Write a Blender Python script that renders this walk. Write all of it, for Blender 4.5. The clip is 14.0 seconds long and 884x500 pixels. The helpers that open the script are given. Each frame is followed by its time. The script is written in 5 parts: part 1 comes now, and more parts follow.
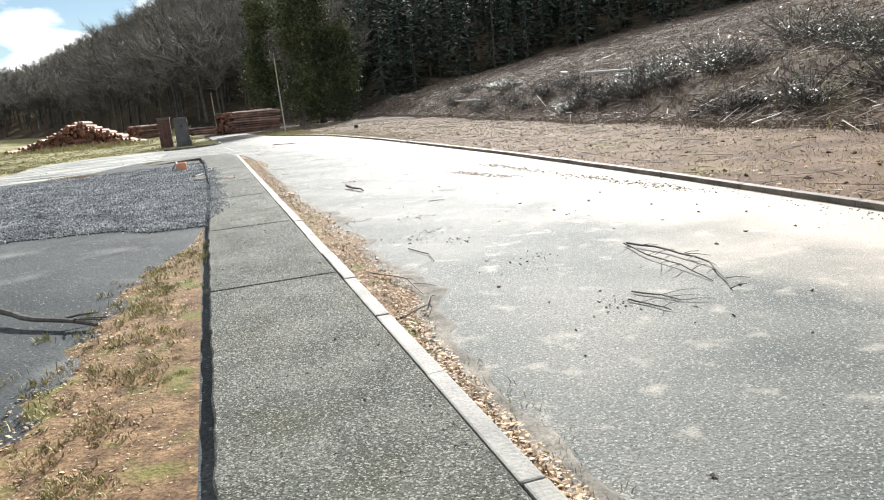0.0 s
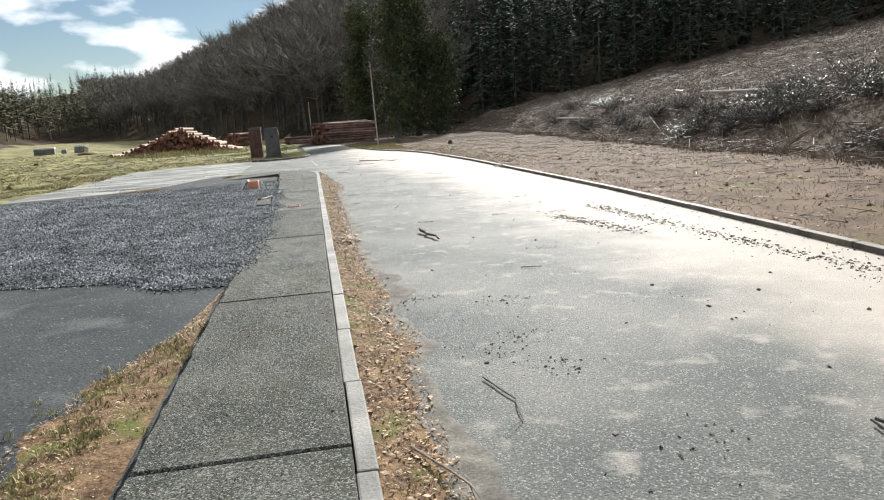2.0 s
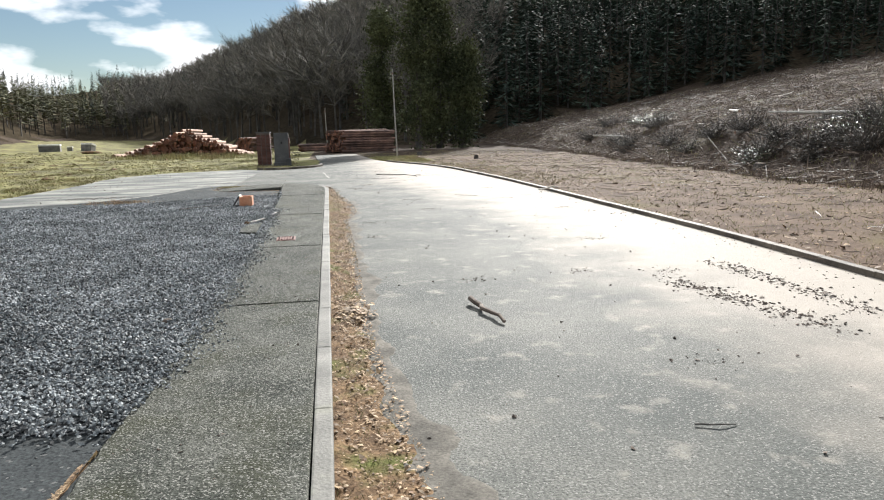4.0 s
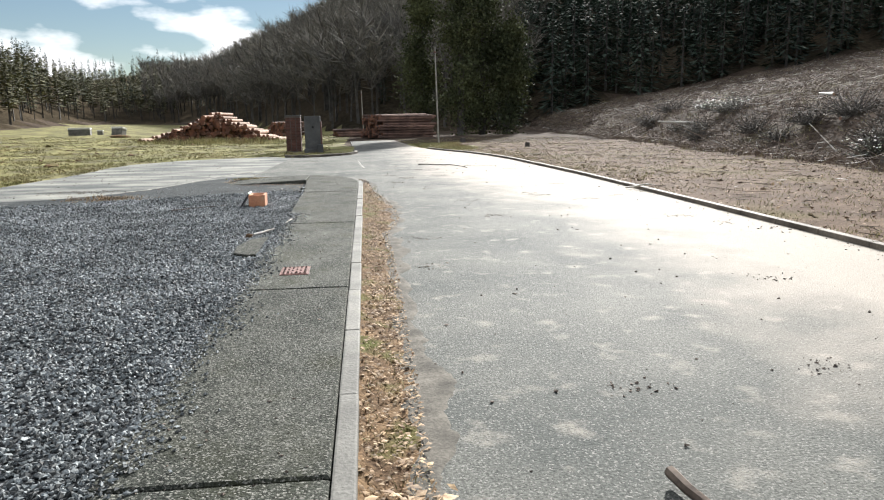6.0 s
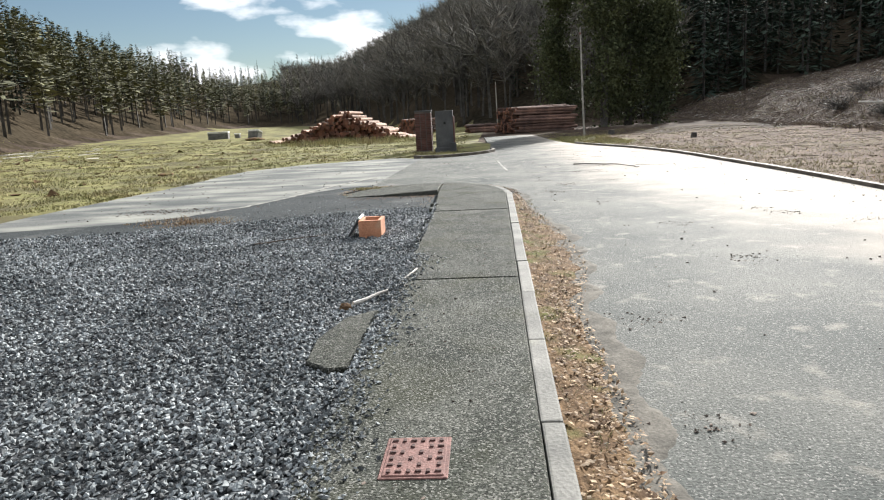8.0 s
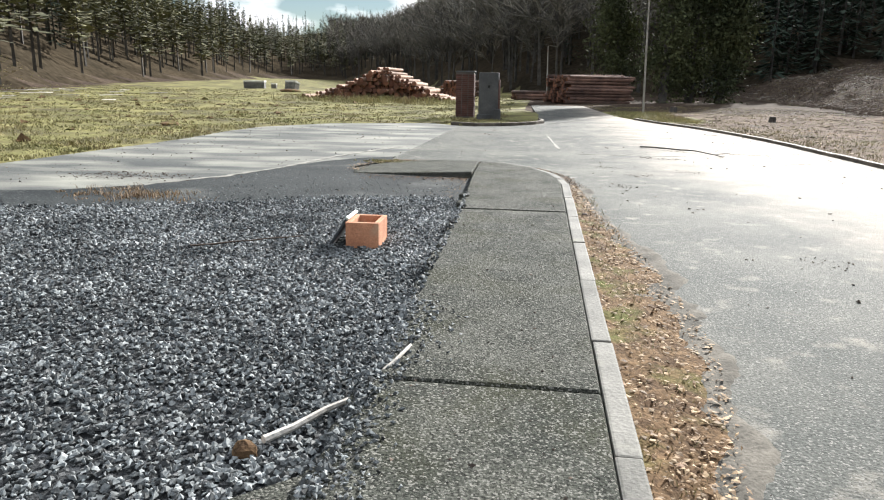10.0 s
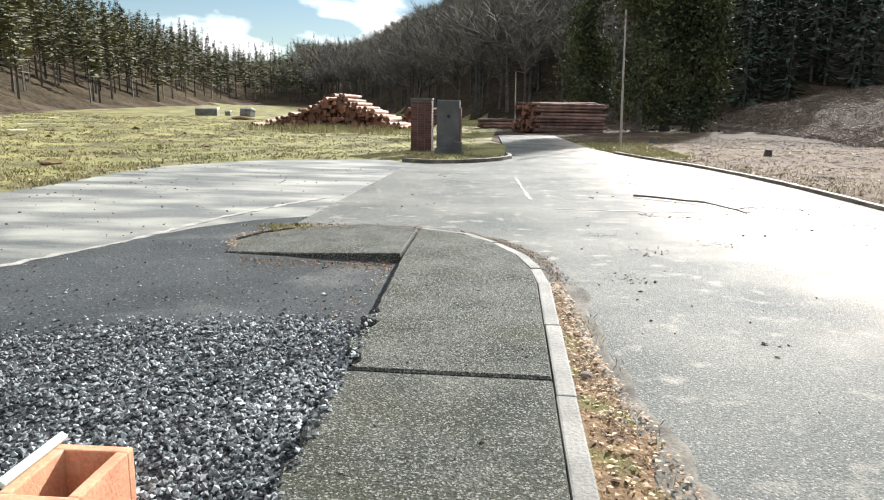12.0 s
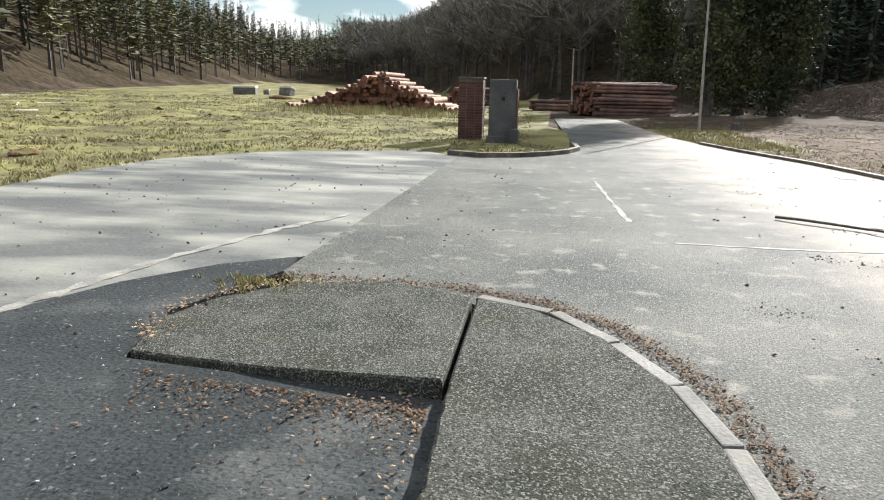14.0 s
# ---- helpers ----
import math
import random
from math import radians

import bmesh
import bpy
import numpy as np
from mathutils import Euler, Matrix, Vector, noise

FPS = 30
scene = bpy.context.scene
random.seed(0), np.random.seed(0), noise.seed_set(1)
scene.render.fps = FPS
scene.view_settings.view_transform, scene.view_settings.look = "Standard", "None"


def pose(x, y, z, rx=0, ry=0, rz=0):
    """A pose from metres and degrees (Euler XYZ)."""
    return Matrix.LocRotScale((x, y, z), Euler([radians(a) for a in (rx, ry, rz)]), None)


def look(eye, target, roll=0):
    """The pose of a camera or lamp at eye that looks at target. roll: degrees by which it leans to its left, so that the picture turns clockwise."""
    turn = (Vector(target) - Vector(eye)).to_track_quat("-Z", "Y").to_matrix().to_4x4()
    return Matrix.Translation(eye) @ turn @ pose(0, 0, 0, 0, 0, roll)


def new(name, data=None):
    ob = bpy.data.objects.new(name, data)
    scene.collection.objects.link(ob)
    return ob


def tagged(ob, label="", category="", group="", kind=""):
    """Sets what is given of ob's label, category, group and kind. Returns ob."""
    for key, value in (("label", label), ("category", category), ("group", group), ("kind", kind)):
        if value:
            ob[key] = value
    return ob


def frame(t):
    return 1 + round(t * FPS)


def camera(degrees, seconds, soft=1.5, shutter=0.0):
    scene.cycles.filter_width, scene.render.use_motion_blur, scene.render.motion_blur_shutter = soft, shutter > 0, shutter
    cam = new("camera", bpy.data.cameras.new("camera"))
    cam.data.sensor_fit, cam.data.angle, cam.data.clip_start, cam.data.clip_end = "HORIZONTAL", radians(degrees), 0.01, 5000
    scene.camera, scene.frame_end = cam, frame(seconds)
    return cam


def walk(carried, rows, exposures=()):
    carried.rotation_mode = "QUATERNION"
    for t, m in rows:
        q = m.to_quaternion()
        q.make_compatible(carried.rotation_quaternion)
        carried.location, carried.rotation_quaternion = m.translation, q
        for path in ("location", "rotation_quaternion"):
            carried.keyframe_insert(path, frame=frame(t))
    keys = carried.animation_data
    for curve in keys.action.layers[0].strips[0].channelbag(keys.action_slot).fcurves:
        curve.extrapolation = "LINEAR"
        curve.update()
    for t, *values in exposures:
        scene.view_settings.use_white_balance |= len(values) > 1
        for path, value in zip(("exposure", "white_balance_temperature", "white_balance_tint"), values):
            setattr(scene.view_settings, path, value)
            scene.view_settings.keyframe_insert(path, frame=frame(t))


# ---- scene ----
cam = camera(64.0, 14.0, 1.15)
PATH = [
    (0, (-0.918, -16.712, 1.528), (-0.337, -14.845, 1.106), -5.2),
    (0.5, (-0.558, -16.374, 1.683), (0.3, -14.621, 1.248), -2.0),
    (1, (-0.252, -15.577, 1.69), (0.466, -13.744, 1.337), -5.9),
    (1.5, (-0.165, -14.878, 1.68), (0.208, -12.949, 1.303), -3.2),
    (2, (-0.065, -14.003, 1.707), (0.27, -12.066, 1.338), -3.6),
    (2.5, (0.011, -12.845, 1.696), (0.258, -10.898, 1.312), -1.9),
    (3, (0.071, -11.878, 1.734), (0.352, -9.931, 1.375), -1.8),
    (3.2, (0.103, -11.485, 1.693), (0.396, -9.533, 1.366), -2.9),
    (5.3, (0.168, -7.653, 1.627), (0.494, -5.711, 1.28), 2.2),
    (5.5, (0.168, -7.229, 1.605), (0.479, -5.273, 1.331), 0.5),
    (6, (0.189, -6.177, 1.565), (0.394, -4.222, 1.196), -0.9),
    (6.5, (0.101, -5.15, 1.559), (0.176, -3.186, 1.192), -0.8),
    (7, (0.042, -4.079, 1.544), (-0.005, -2.121, 1.14), -1.7),
    (7.5, (-0.086, -3.024, 1.512), (-0.156, -1.066, 1.109), 1.8),
    (8, (-0.164, -1.98, 1.495), (-0.325, -0.021, 1.123), -3.0),
    (8.2, (-0.19, -1.599, 1.547), (-0.426, 0.342, 1.128), 0.3),
    (10.3, (-0.394, 1.533, 1.432), (-0.66, 3.453, 0.94), 1.1),
    (10.5, (-0.43, 1.894, 1.491), (-0.845, 3.773, 0.947), 2.4),
    (11, (-0.42, 2.893, 1.492), (-0.928, 4.739, 0.911), 2.9),
    (11.5, (-0.337, 3.785, 1.535), (-0.696, 5.698, 1.076), -0.9),
    (12, (-0.281, 4.872, 1.522), (-0.459, 6.824, 1.123), 0.9),
    (12.5, (-0.29, 5.67, 1.533), (-0.223, 7.617, 1.078), -1.2),
    (13, (-0.435, 6.685, 1.539), (-0.589, 8.627, 1.086), 2.2),
    (13.5, (-0.591, 7.482, 1.617), (-0.719, 9.437, 1.214), 1.7),
    (14, (-0.821, 8.352, 1.545), (-1.117, 10.277, 1.089), 1.2),
]
walk(cam, [(t, look(e, a, r)) for t, e, a, r in PATH], [(0, 1.57), (1, 1.27), (2, 1.15), (3, 1.1), (5.5, 1.21), (7, 1.05), (8.2, 1.16), (10.5, 1.27), (11, 1.72), (11.5, 1.77), (12, 1.52), (12.5, 1.39), (13, 1.22), (13.5, 1.27), (14, 1.22)])

# ---- world, sun ----
SUN_AZ, SUN_EL = radians(22), radians(25)
to_sun = Vector((math.sin(SUN_AZ) * math.cos(SUN_EL), math.cos(SUN_AZ) * math.cos(SUN_EL), math.sin(SUN_EL)))
sun = new("sun", bpy.data.lights.new("sun", "SUN"))
sun.data.energy, sun.data.angle, sun.data.color = 5.0, radians(0.55), (1.0, 0.98, 0.945)
sun.matrix_world = to_sun.to_track_quat("Z", "Y").to_matrix().to_4x4()

world = bpy.data.worlds.new("world")
scene.world = world
world.use_nodes = True
wn, wl = world.node_tree.nodes, world.node_tree.links
wn.clear()
sky = wn.new("ShaderNodeTexSky")
sky.sky_type, sky.sun_disc, sky.sun_elevation, sky.sun_rotation = "NISHITA", False, SUN_EL, SUN_AZ
sky.dust_density, sky.ozone_density, sky.air_density = 0.1, 2.0, 1.0
w_co = wn.new("ShaderNodeTexCoord")
w_map = wn.new("ShaderNodeMapping")
w_map.inputs["Scale"].default_value = (1.0, 1.0, 2.6)
w_noise = wn.new("ShaderNodeTexNoise")
w_noise.inputs["Scale"].default_value, w_noise.inputs["Detail"].default_value = 4.2, 6
w_ramp = wn.new("ShaderNodeValToRGB")
w_ramp.color_ramp.elements[0].position, w_ramp.color_ramp.elements[1].position = 0.47, 0.56
w_mix = wn.new("ShaderNodeMixRGB")
w_mix.inputs["Color2"].default_value = (20.0, 20.2, 20.5, 1)
w_bg = wn.new("ShaderNodeBackground")
w_bg.inputs["Strength"].default_value = 0.036
w_out = wn.new("ShaderNodeOutputWorld")
wl.new(w_co.outputs["Generated"], w_map.inputs["Vector"])
wl.new(w_map.outputs["Vector"], w_noise.inputs["Vector"])
wl.new(w_noise.outputs["Fac"], w_ramp.inputs["Fac"])
wl.new(w_ramp.outputs["Color"], w_mix.inputs["Fac"])
wl.new(sky.outputs["Color"], w_mix.inputs["Color1"])
wl.new(w_mix.outputs["Color"], w_bg.inputs["Color"])
wl.new(w_bg.outputs["Background"], w_out.inputs["Surface"])


# ---- materials ----
def material(name, dark, light, coarse=1.0, fine=40.0, rough=0.8, bump=0.3, grain=0.35, spec=0.5,
             speck=None, patch=None, random_tint=0.0, stretch=(1, 1, 1), metal=0.0, local=False, dust=None):
    """Two colours mixed by large stains, times a fine grain. speck: (cells a metre, colour, share);
    patch: (scale, colour, low, high) for moss, dust or dirt."""
    m = bpy.data.materials.new(name)
    m.use_nodes = True
    nt = m.node_tree
    n, l = nt.nodes, nt.links
    bsdf = n["Principled BSDF"]
    if local:
        co = n.new("ShaderNodeTexCoord").outputs["Object"]
    else:
        co = n.new("ShaderNodeNewGeometry").outputs["Position"]
    mp = n.new("ShaderNodeMapping")
    mp.inputs["Scale"].default_value = stretch
    l.new(co, mp.inputs["Vector"])
    co = mp.outputs["Vector"]

    def tex(scale, detail=4):
        t = n.new("ShaderNodeTexNoise")
        t.inputs["Scale"].default_value, t.inputs["Detail"].default_value = scale, detail
        l.new(co, t.inputs["Vector"])
        return t.outputs["Fac"]

    def ramp(fac, a, b):
        r = n.new("ShaderNodeMapRange")
        r.inputs["From Min"].default_value, r.inputs["From Max"].default_value = a, b
        l.new(fac, r.inputs["Value"])
        return r.outputs["Result"]

    def mix(fac, a, b, kind="MIX"):
        x = n.new("ShaderNodeMixRGB")
        x.blend_type = kind
        for value, socket in ((fac, "Fac"), (a, "Color1"), (b, "Color2")):
            if hasattr(value, "default_value"):
                l.new(value, x.inputs[socket])
            else:
                x.inputs[socket].default_value = value if socket == "Fac" else (*value, 1)
        return x.outputs["Color"]

    col = mix(ramp(tex(coarse, 5), 0.32, 0.68), dark, light)
    grains = tex(fine, 3)
    g = ramp(grains, 0.3, 0.7)
    gm = n.new("ShaderNodeMapRange")
    gm.inputs["To Min"].default_value, gm.inputs["To Max"].default_value = 1 - grain, 1 + grain
    l.new(g, gm.inputs["Value"])
    col = mix(1.0, col, gm.outputs["Result"], "MULTIPLY")
    if patch:
        scale, colour, low, high = patch
        col = mix(ramp(tex(scale, 6), low, high), col, colour)
    if speck:
        cells, colour, share = speck
        v = n.new("ShaderNodeTexVoronoi")
        v.inputs["Scale"].default_value = cells
        l.new(co, v.inputs["Vector"])
        bw = n.new("ShaderNodeSeparateColor")
        l.new(v.outputs["Color"], bw.inputs["Color"])
        col = mix(ramp(bw.outputs["Red"], 1 - share, 1 - share * 0.6), col, colour)
        dk = ramp(bw.outputs["Green"], 0.75, 0.9)
        sc = n.new("ShaderNodeMath")
        sc.operation = "MULTIPLY"
        sc.inputs[1].default_value = 0.5
        l.new(dk, sc.inputs[0])
        col = mix(sc.outputs[0], col, tuple(c * 0.35 for c in dark))
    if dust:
        # dry verge soil carried onto the road, thicker towards the verge, lightened for glare
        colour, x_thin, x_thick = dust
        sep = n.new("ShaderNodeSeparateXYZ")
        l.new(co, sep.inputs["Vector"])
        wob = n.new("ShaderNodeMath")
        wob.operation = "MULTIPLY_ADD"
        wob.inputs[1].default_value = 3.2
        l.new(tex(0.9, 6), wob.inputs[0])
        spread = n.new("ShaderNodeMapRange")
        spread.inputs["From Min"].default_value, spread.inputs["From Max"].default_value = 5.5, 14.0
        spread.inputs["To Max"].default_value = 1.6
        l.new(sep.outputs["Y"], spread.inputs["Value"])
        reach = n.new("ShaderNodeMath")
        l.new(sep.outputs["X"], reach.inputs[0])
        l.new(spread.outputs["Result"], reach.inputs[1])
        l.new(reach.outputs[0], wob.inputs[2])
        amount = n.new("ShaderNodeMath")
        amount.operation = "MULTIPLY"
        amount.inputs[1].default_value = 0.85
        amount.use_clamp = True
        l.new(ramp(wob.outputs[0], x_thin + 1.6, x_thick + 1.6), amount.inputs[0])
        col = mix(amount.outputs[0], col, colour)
    if random_tint:
        info = n.new("ShaderNodeObjectInfo")
        geo = n.new("ShaderNodeNewGeometry")
        add = n.new("ShaderNodeMath")
        add.operation = "ADD"
        l.new(info.outputs["Random"], add.inputs[0])
        l.new(geo.outputs["Random Per Island"], add.inputs[1])
        fr = n.new("ShaderNodeMath")
        fr.operation = "FRACT"
        l.new(add.outputs[0], fr.inputs[0])
        tr = n.new("ShaderNodeMapRange")
        tr.inputs["To Min"].default_value, tr.inputs["To Max"].default_value = 1 - random_tint, 1 + random_tint
        l.new(fr.outputs[0], tr.inputs["Value"])
        col = mix(1.0, col, tr.outputs["Result"], "MULTIPLY")
    l.new(col, bsdf.inputs["Base Color"])
    bsdf.inputs["Roughness"].default_value = rough
    bsdf.inputs["Metallic"].default_value = metal
    bsdf.inputs["Specular IOR Level"].default_value = spec
    if bump:
        b = n.new("ShaderNodeBump")
        b.inputs["Strength"].default_value, b.inputs["Distance"].default_value = bump, 0.01
        l.new(grains, b.inputs["Height"])
        l.new(b.outputs["Normal"], bsdf.inputs["Normal"])
    return m


# the dust colour on the right side also holds painted sun glare
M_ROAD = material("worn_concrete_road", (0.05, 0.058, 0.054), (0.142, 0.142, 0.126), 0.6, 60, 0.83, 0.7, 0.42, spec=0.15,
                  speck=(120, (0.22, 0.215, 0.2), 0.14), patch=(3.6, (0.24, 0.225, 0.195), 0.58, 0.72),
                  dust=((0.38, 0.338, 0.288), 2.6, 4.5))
M_YARD = material("grey_tarmac_yard", (0.027, 0.032, 0.034), (0.06, 0.066, 0.067), 0.6, 45, 0.88, 0.6, 0.3, spec=0.1,
                  speck=(60, (0.13, 0.13, 0.127), 0.03), patch=(0.9, (0.12, 0.124, 0.118), 0.56, 0.74))
M_APRON = material("streaked_concrete_apron", (0.07, 0.077, 0.077), (0.15, 0.152, 0.143), 0.35, 50, 0.82, 0.4, 0.22, spec=0.2,
                   stretch=(0.45, 1.1, 1), patch=(1.2, (0.31, 0.31, 0.27), 0.42, 0.7))
M_SILT = material("dry_tan_silt", (0.085, 0.08, 0.07), (0.19, 0.175, 0.15), 4.0, 60, 0.95, 0.4, 0.25, spec=0.1)
M_SLAB = material("exposed_aggregate_slab", (0.033, 0.037, 0.031), (0.088, 0.09, 0.077), 2.2, 85, 0.9, 1.0, 0.75, spec=0.1,
                  speck=(125, (0.2, 0.197, 0.177), 0.24), patch=(1.7, (0.04, 0.042, 0.024), 0.5, 0.75), random_tint=0.1)
M_KERB = material("weathered_kerb_concrete", (0.085, 0.083, 0.073), (0.19, 0.184, 0.163), 2.6, 50, 0.82, 0.4, 0.22,
                  patch=(2.2, (0.2, 0.2, 0.15), 0.6, 0.8), random_tint=0.12)
M_KERB_DARK = material("dirty_kerb_concrete", (0.06, 0.05, 0.04), (0.17, 0.145, 0.115), 2.4, 40, 0.8, 0.4, 0.25,
                       random_tint=0.15)
M_GRAVEL = material("crushed_grey_stone", (0.09, 0.102, 0.106), (0.25, 0.268, 0.273), 1.2, 60, 0.7, 0.2, 0.35, spec=0.3,
                    random_tint=0.85)
# bed colour darkened to paint the shade in gaps between stones
M_GRAVEL_BED = material("gravel_bed", (0.018, 0.02, 0.022), (0.065, 0.069, 0.072), 18.0, 90, 0.9, 1.0, 0.5, spec=0.1,
                        speck=(45, (0.2, 0.205, 0.21), 0.18))
M_SOIL = material("leaf_litter_soil", (0.075, 0.046, 0.027), (0.2, 0.13, 0.072), 6.0, 45, 0.95, 0.9, 0.45,
                  patch=(2.6, (0.1, 0.11, 0.03), 0.52, 0.7), spec=0.1)
M_LEAF = material("dead_leaves", (0.13, 0.07, 0.035), (0.42, 0.3, 0.17), 25.0, 80, 0.8, 0.1, 0.2, random_tint=0.5)
# dark brown leaves, also used to deepen shade under the slab edge
M_LEAF_DARK = material("dark_shaded_leaves", (0.06, 0.035, 0.022), (0.2, 0.125, 0.07), 25.0, 80, 0.85, 0.1, 0.3, spec=0.2, random_tint=0.5)
M_BRAMBLE = material("dark_bramble", (0.035, 0.034, 0.025), (0.085, 0.075, 0.055), 2, 20, 0.85, 0.0, 0.3, random_tint=0.5)
M_GRASS = material("winter_grass_ground", (0.15, 0.15, 0.055), (0.28, 0.255, 0.11), 0.35, 9, 0.9, 0.6, 0.35,
                   patch=(0.6, (0.1, 0.088, 0.045), 0.44, 0.62), spec=0.1)
M_BLADE = material("winter_grass_tufts", (0.15, 0.155, 0.055), (0.37, 0.325, 0.16), 0.4, 12, 0.85, 0.0, 0.25,
                   patch=(0.45, (0.22, 0.165, 0.08), 0.5, 0.7),                   random_tint=0.4)
M_VERGE = material("trampled_brown_verge", (0.075, 0.05, 0.037), (0.155, 0.11, 0.078), 0.9, 22, 0.95, 0.8, 0.4,
                   patch=(0.35, (0.14, 0.12, 0.05), 0.55, 0.8), spec=0.05)
M_BRASH_GROUND = material("felled_slope_soil", (0.045, 0.033, 0.026), (0.095, 0.072, 0.055), 0.4, 6, 0.95, 0.8, 0.45,
                          patch=(0.2, (0.12, 0.115, 0.05), 0.6, 0.8), spec=0.03)
M_FOREST_FLOOR = material("forest_floor", (0.035, 0.03, 0.022), (0.075, 0.06, 0.042), 0.1, 2, 0.95, 0.5, 0.4, spec=0)
M_STICK = material("grey_brown_sticks", (0.09, 0.065, 0.05), (0.21, 0.165, 0.13), 4, 30, 0.9, 0.2, 0.3, random_tint=0.5)
M_PALE_STICK = material("bleached_sticks", (0.45, 0.42, 0.37), (0.68, 0.65, 0.6), 6, 30, 0.7, 0.2, 0.2, random_tint=0.2)
M_BARK = material("dark_bark", (0.045, 0.041, 0.037), (0.1, 0.092, 0.082), 2, 20, 0.95, 0.4, 0.35)
M_TWIGS = material("bare_twigs", (0.1, 0.094, 0.08), (0.2, 0.182, 0.15), 0.04, 1.5, 0.95, 0.0, 0.3, random_tint=0.4)
# green lightened and turned bluish so the colour carries the haze
M_NEEDLES = material("conifer_needles", (0.036, 0.054, 0.044), (0.07, 0.094, 0.07), 0.08, 1.5, 0.9, 0.0, 0.3, spec=0.08,
                     random_tint=0.4)
M_LARCH = material("olive_winter_branches", (0.085, 0.09, 0.042), (0.17, 0.165, 0.085), 0.06, 1.5, 0.9, 0.0, 0.3,
                   random_tint=0.4)
M_IVY_DULL = material("dull_ivy_crown", (0.045, 0.055, 0.03), (0.105, 0.115, 0.055), 0.3, 6, 0.85, 0.0, 0.3, spec=0.1, random_tint=0.5)
M_IVY = material("ivy_leaves", (0.03, 0.045, 0.015), (0.09, 0.11, 0.035), 0.7, 6, 0.5, 0.0, 0.3, random_tint=0.5)
# ends darkened for shade, heap bark lightened for its sunlit tops
M_LOG_END = material("cut_log_ends", (0.1, 0.04, 0.025), (0.22, 0.095, 0.055), 2, 25, 0.85, 0.2, 0.3, random_tint=0.4)
M_LOG_BARK = material("sunlit_reddish_bark", (0.22, 0.125, 0.085), (0.5, 0.33, 0.23), 1.5, 18, 0.85, 0.3, 0.3,
                      random_tint=0.4)
# darker bark copy with the shade of the stacks' near sides painted in
M_LOG_SHADED = material("shaded_log_bark", (0.075, 0.045, 0.037), (0.2, 0.118, 0.088), 1.5, 18, 0.9, 0.3, 0.35, random_tint=0.5)
M_BRICK = material("red_brick", (0.07, 0.032, 0.027), (0.125, 0.056, 0.044), 3, 40, 0.9, 0.3, 0.25, random_tint=0.25)
M_MORTAR = material("mortar", (0.08, 0.07, 0.062), (0.14, 0.12, 0.11), 4, 60, 0.95, 0.3, 0.2)
M_RENDER = material("grey_cement_render", (0.06, 0.062, 0.066), (0.11, 0.112, 0.114), 1.6, 30, 0.9, 0.3, 0.2,
                    patch=(2.0, (0.09, 0.09, 0.085), 0.58, 0.75))
M_CLAY = material("orange_clay_block", (0.43, 0.185, 0.10), (0.58, 0.28, 0.16), 6, 60, 0.85, 0.25, 0.15,
                  patch=(8, (0.5, 0.33, 0.22), 0.6, 0.8))
M_LID = material("pale_green_metal_lid", (0.36, 0.44, 0.40), (0.5, 0.56, 0.52), 8, 60, 0.5, 0.1, 0.1)
# near-black copy of the lid colour that holds the plate's shade
M_LID_SHADE = material("lid_shade_dark", (0.03, 0.035, 0.04), (0.06, 0.065, 0.07), 8, 60, 0.7, 0.1, 0.1)
M_RUST = material("rusty_red_iron", (0.13, 0.06, 0.05), (0.24, 0.12, 0.10), 12, 90, 0.8, 0.5, 0.3)
M_RUST_DARK = material("dark_rust", (0.06, 0.03, 0.026), (0.10, 0.05, 0.042), 12, 90, 0.85, 0.4, 0.3)
# near-black colour that paints the shade inside hollows
M_VOID_SHADE = material("void_shade", (0.012, 0.012, 0.012), (0.02, 0.02, 0.02), 8, 60, 0.9, 0, 0.1)
M_POLE = material("grey_wooden_pole", (0.22, 0.21, 0.19), (0.36, 0.34, 0.31), 3, 20, 0.85, 0.2, 0.2)
M_LUMP = material("dry_mud_lumps", (0.07, 0.056, 0.046), (0.16, 0.125, 0.1), 8, 50, 0.95, 0.3, 0.3, random_tint=0.4)
M_BLOCK = material("pale_concrete_block", (0.5, 0.49, 0.46), (0.68, 0.67, 0.63), 3, 30, 0.85, 0.3, 0.2)


# ---- mesh helpers ----
def mesh_np(name, verts, faces, mats, index=None, smooth=False):
    """A mesh from arrays of vertices and equal-sided faces; index: a material slot for each face."""
    me = bpy.data.meshes.new(name)
    verts, faces = np.asarray(verts, np.float32), np.asarray(faces, np.int32)
    k = faces.shape[1]
    me.vertices.add(len(verts))
    me.vertices.foreach_set("co", verts.ravel())
    me.loops.add(faces.size)
    me.loops.foreach_set("vertex_index", faces.ravel())
    me.polygons.add(len(faces))
    me.polygons.foreach_set("loop_start", np.arange(0, faces.size, k, dtype=np.int32))
    me.polygons.foreach_set("loop_total", np.full(len(faces), k, dtype=np.int32))
    for m in mats:
        me.materials.append(m)
    if index is not None:
        me.polygons.foreach_set("material_index", np.asarray(index, np.int32))
    me.polygons.foreach_set("use_smooth", np.full(len(faces), smooth))
    me.update()
    me.validate()
    return me


def part(name, bm, mat, parent=None, label="", m=None):
    """Links a bmesh as one mesh object, under parent where one is given."""
    me = bpy.data.meshes.new(name)
    bm.to_mesh(me)
    bm.free()
    for one in (mat if isinstance(mat, (list, tuple)) else [mat]):
        me.materials.append(one)
    ob = new(name, me)
    if parent is not None:
        ob.parent = parent
    if m is not None:
        ob.matrix_basis = m
    if label:
        tagged(ob, label)
    return ob


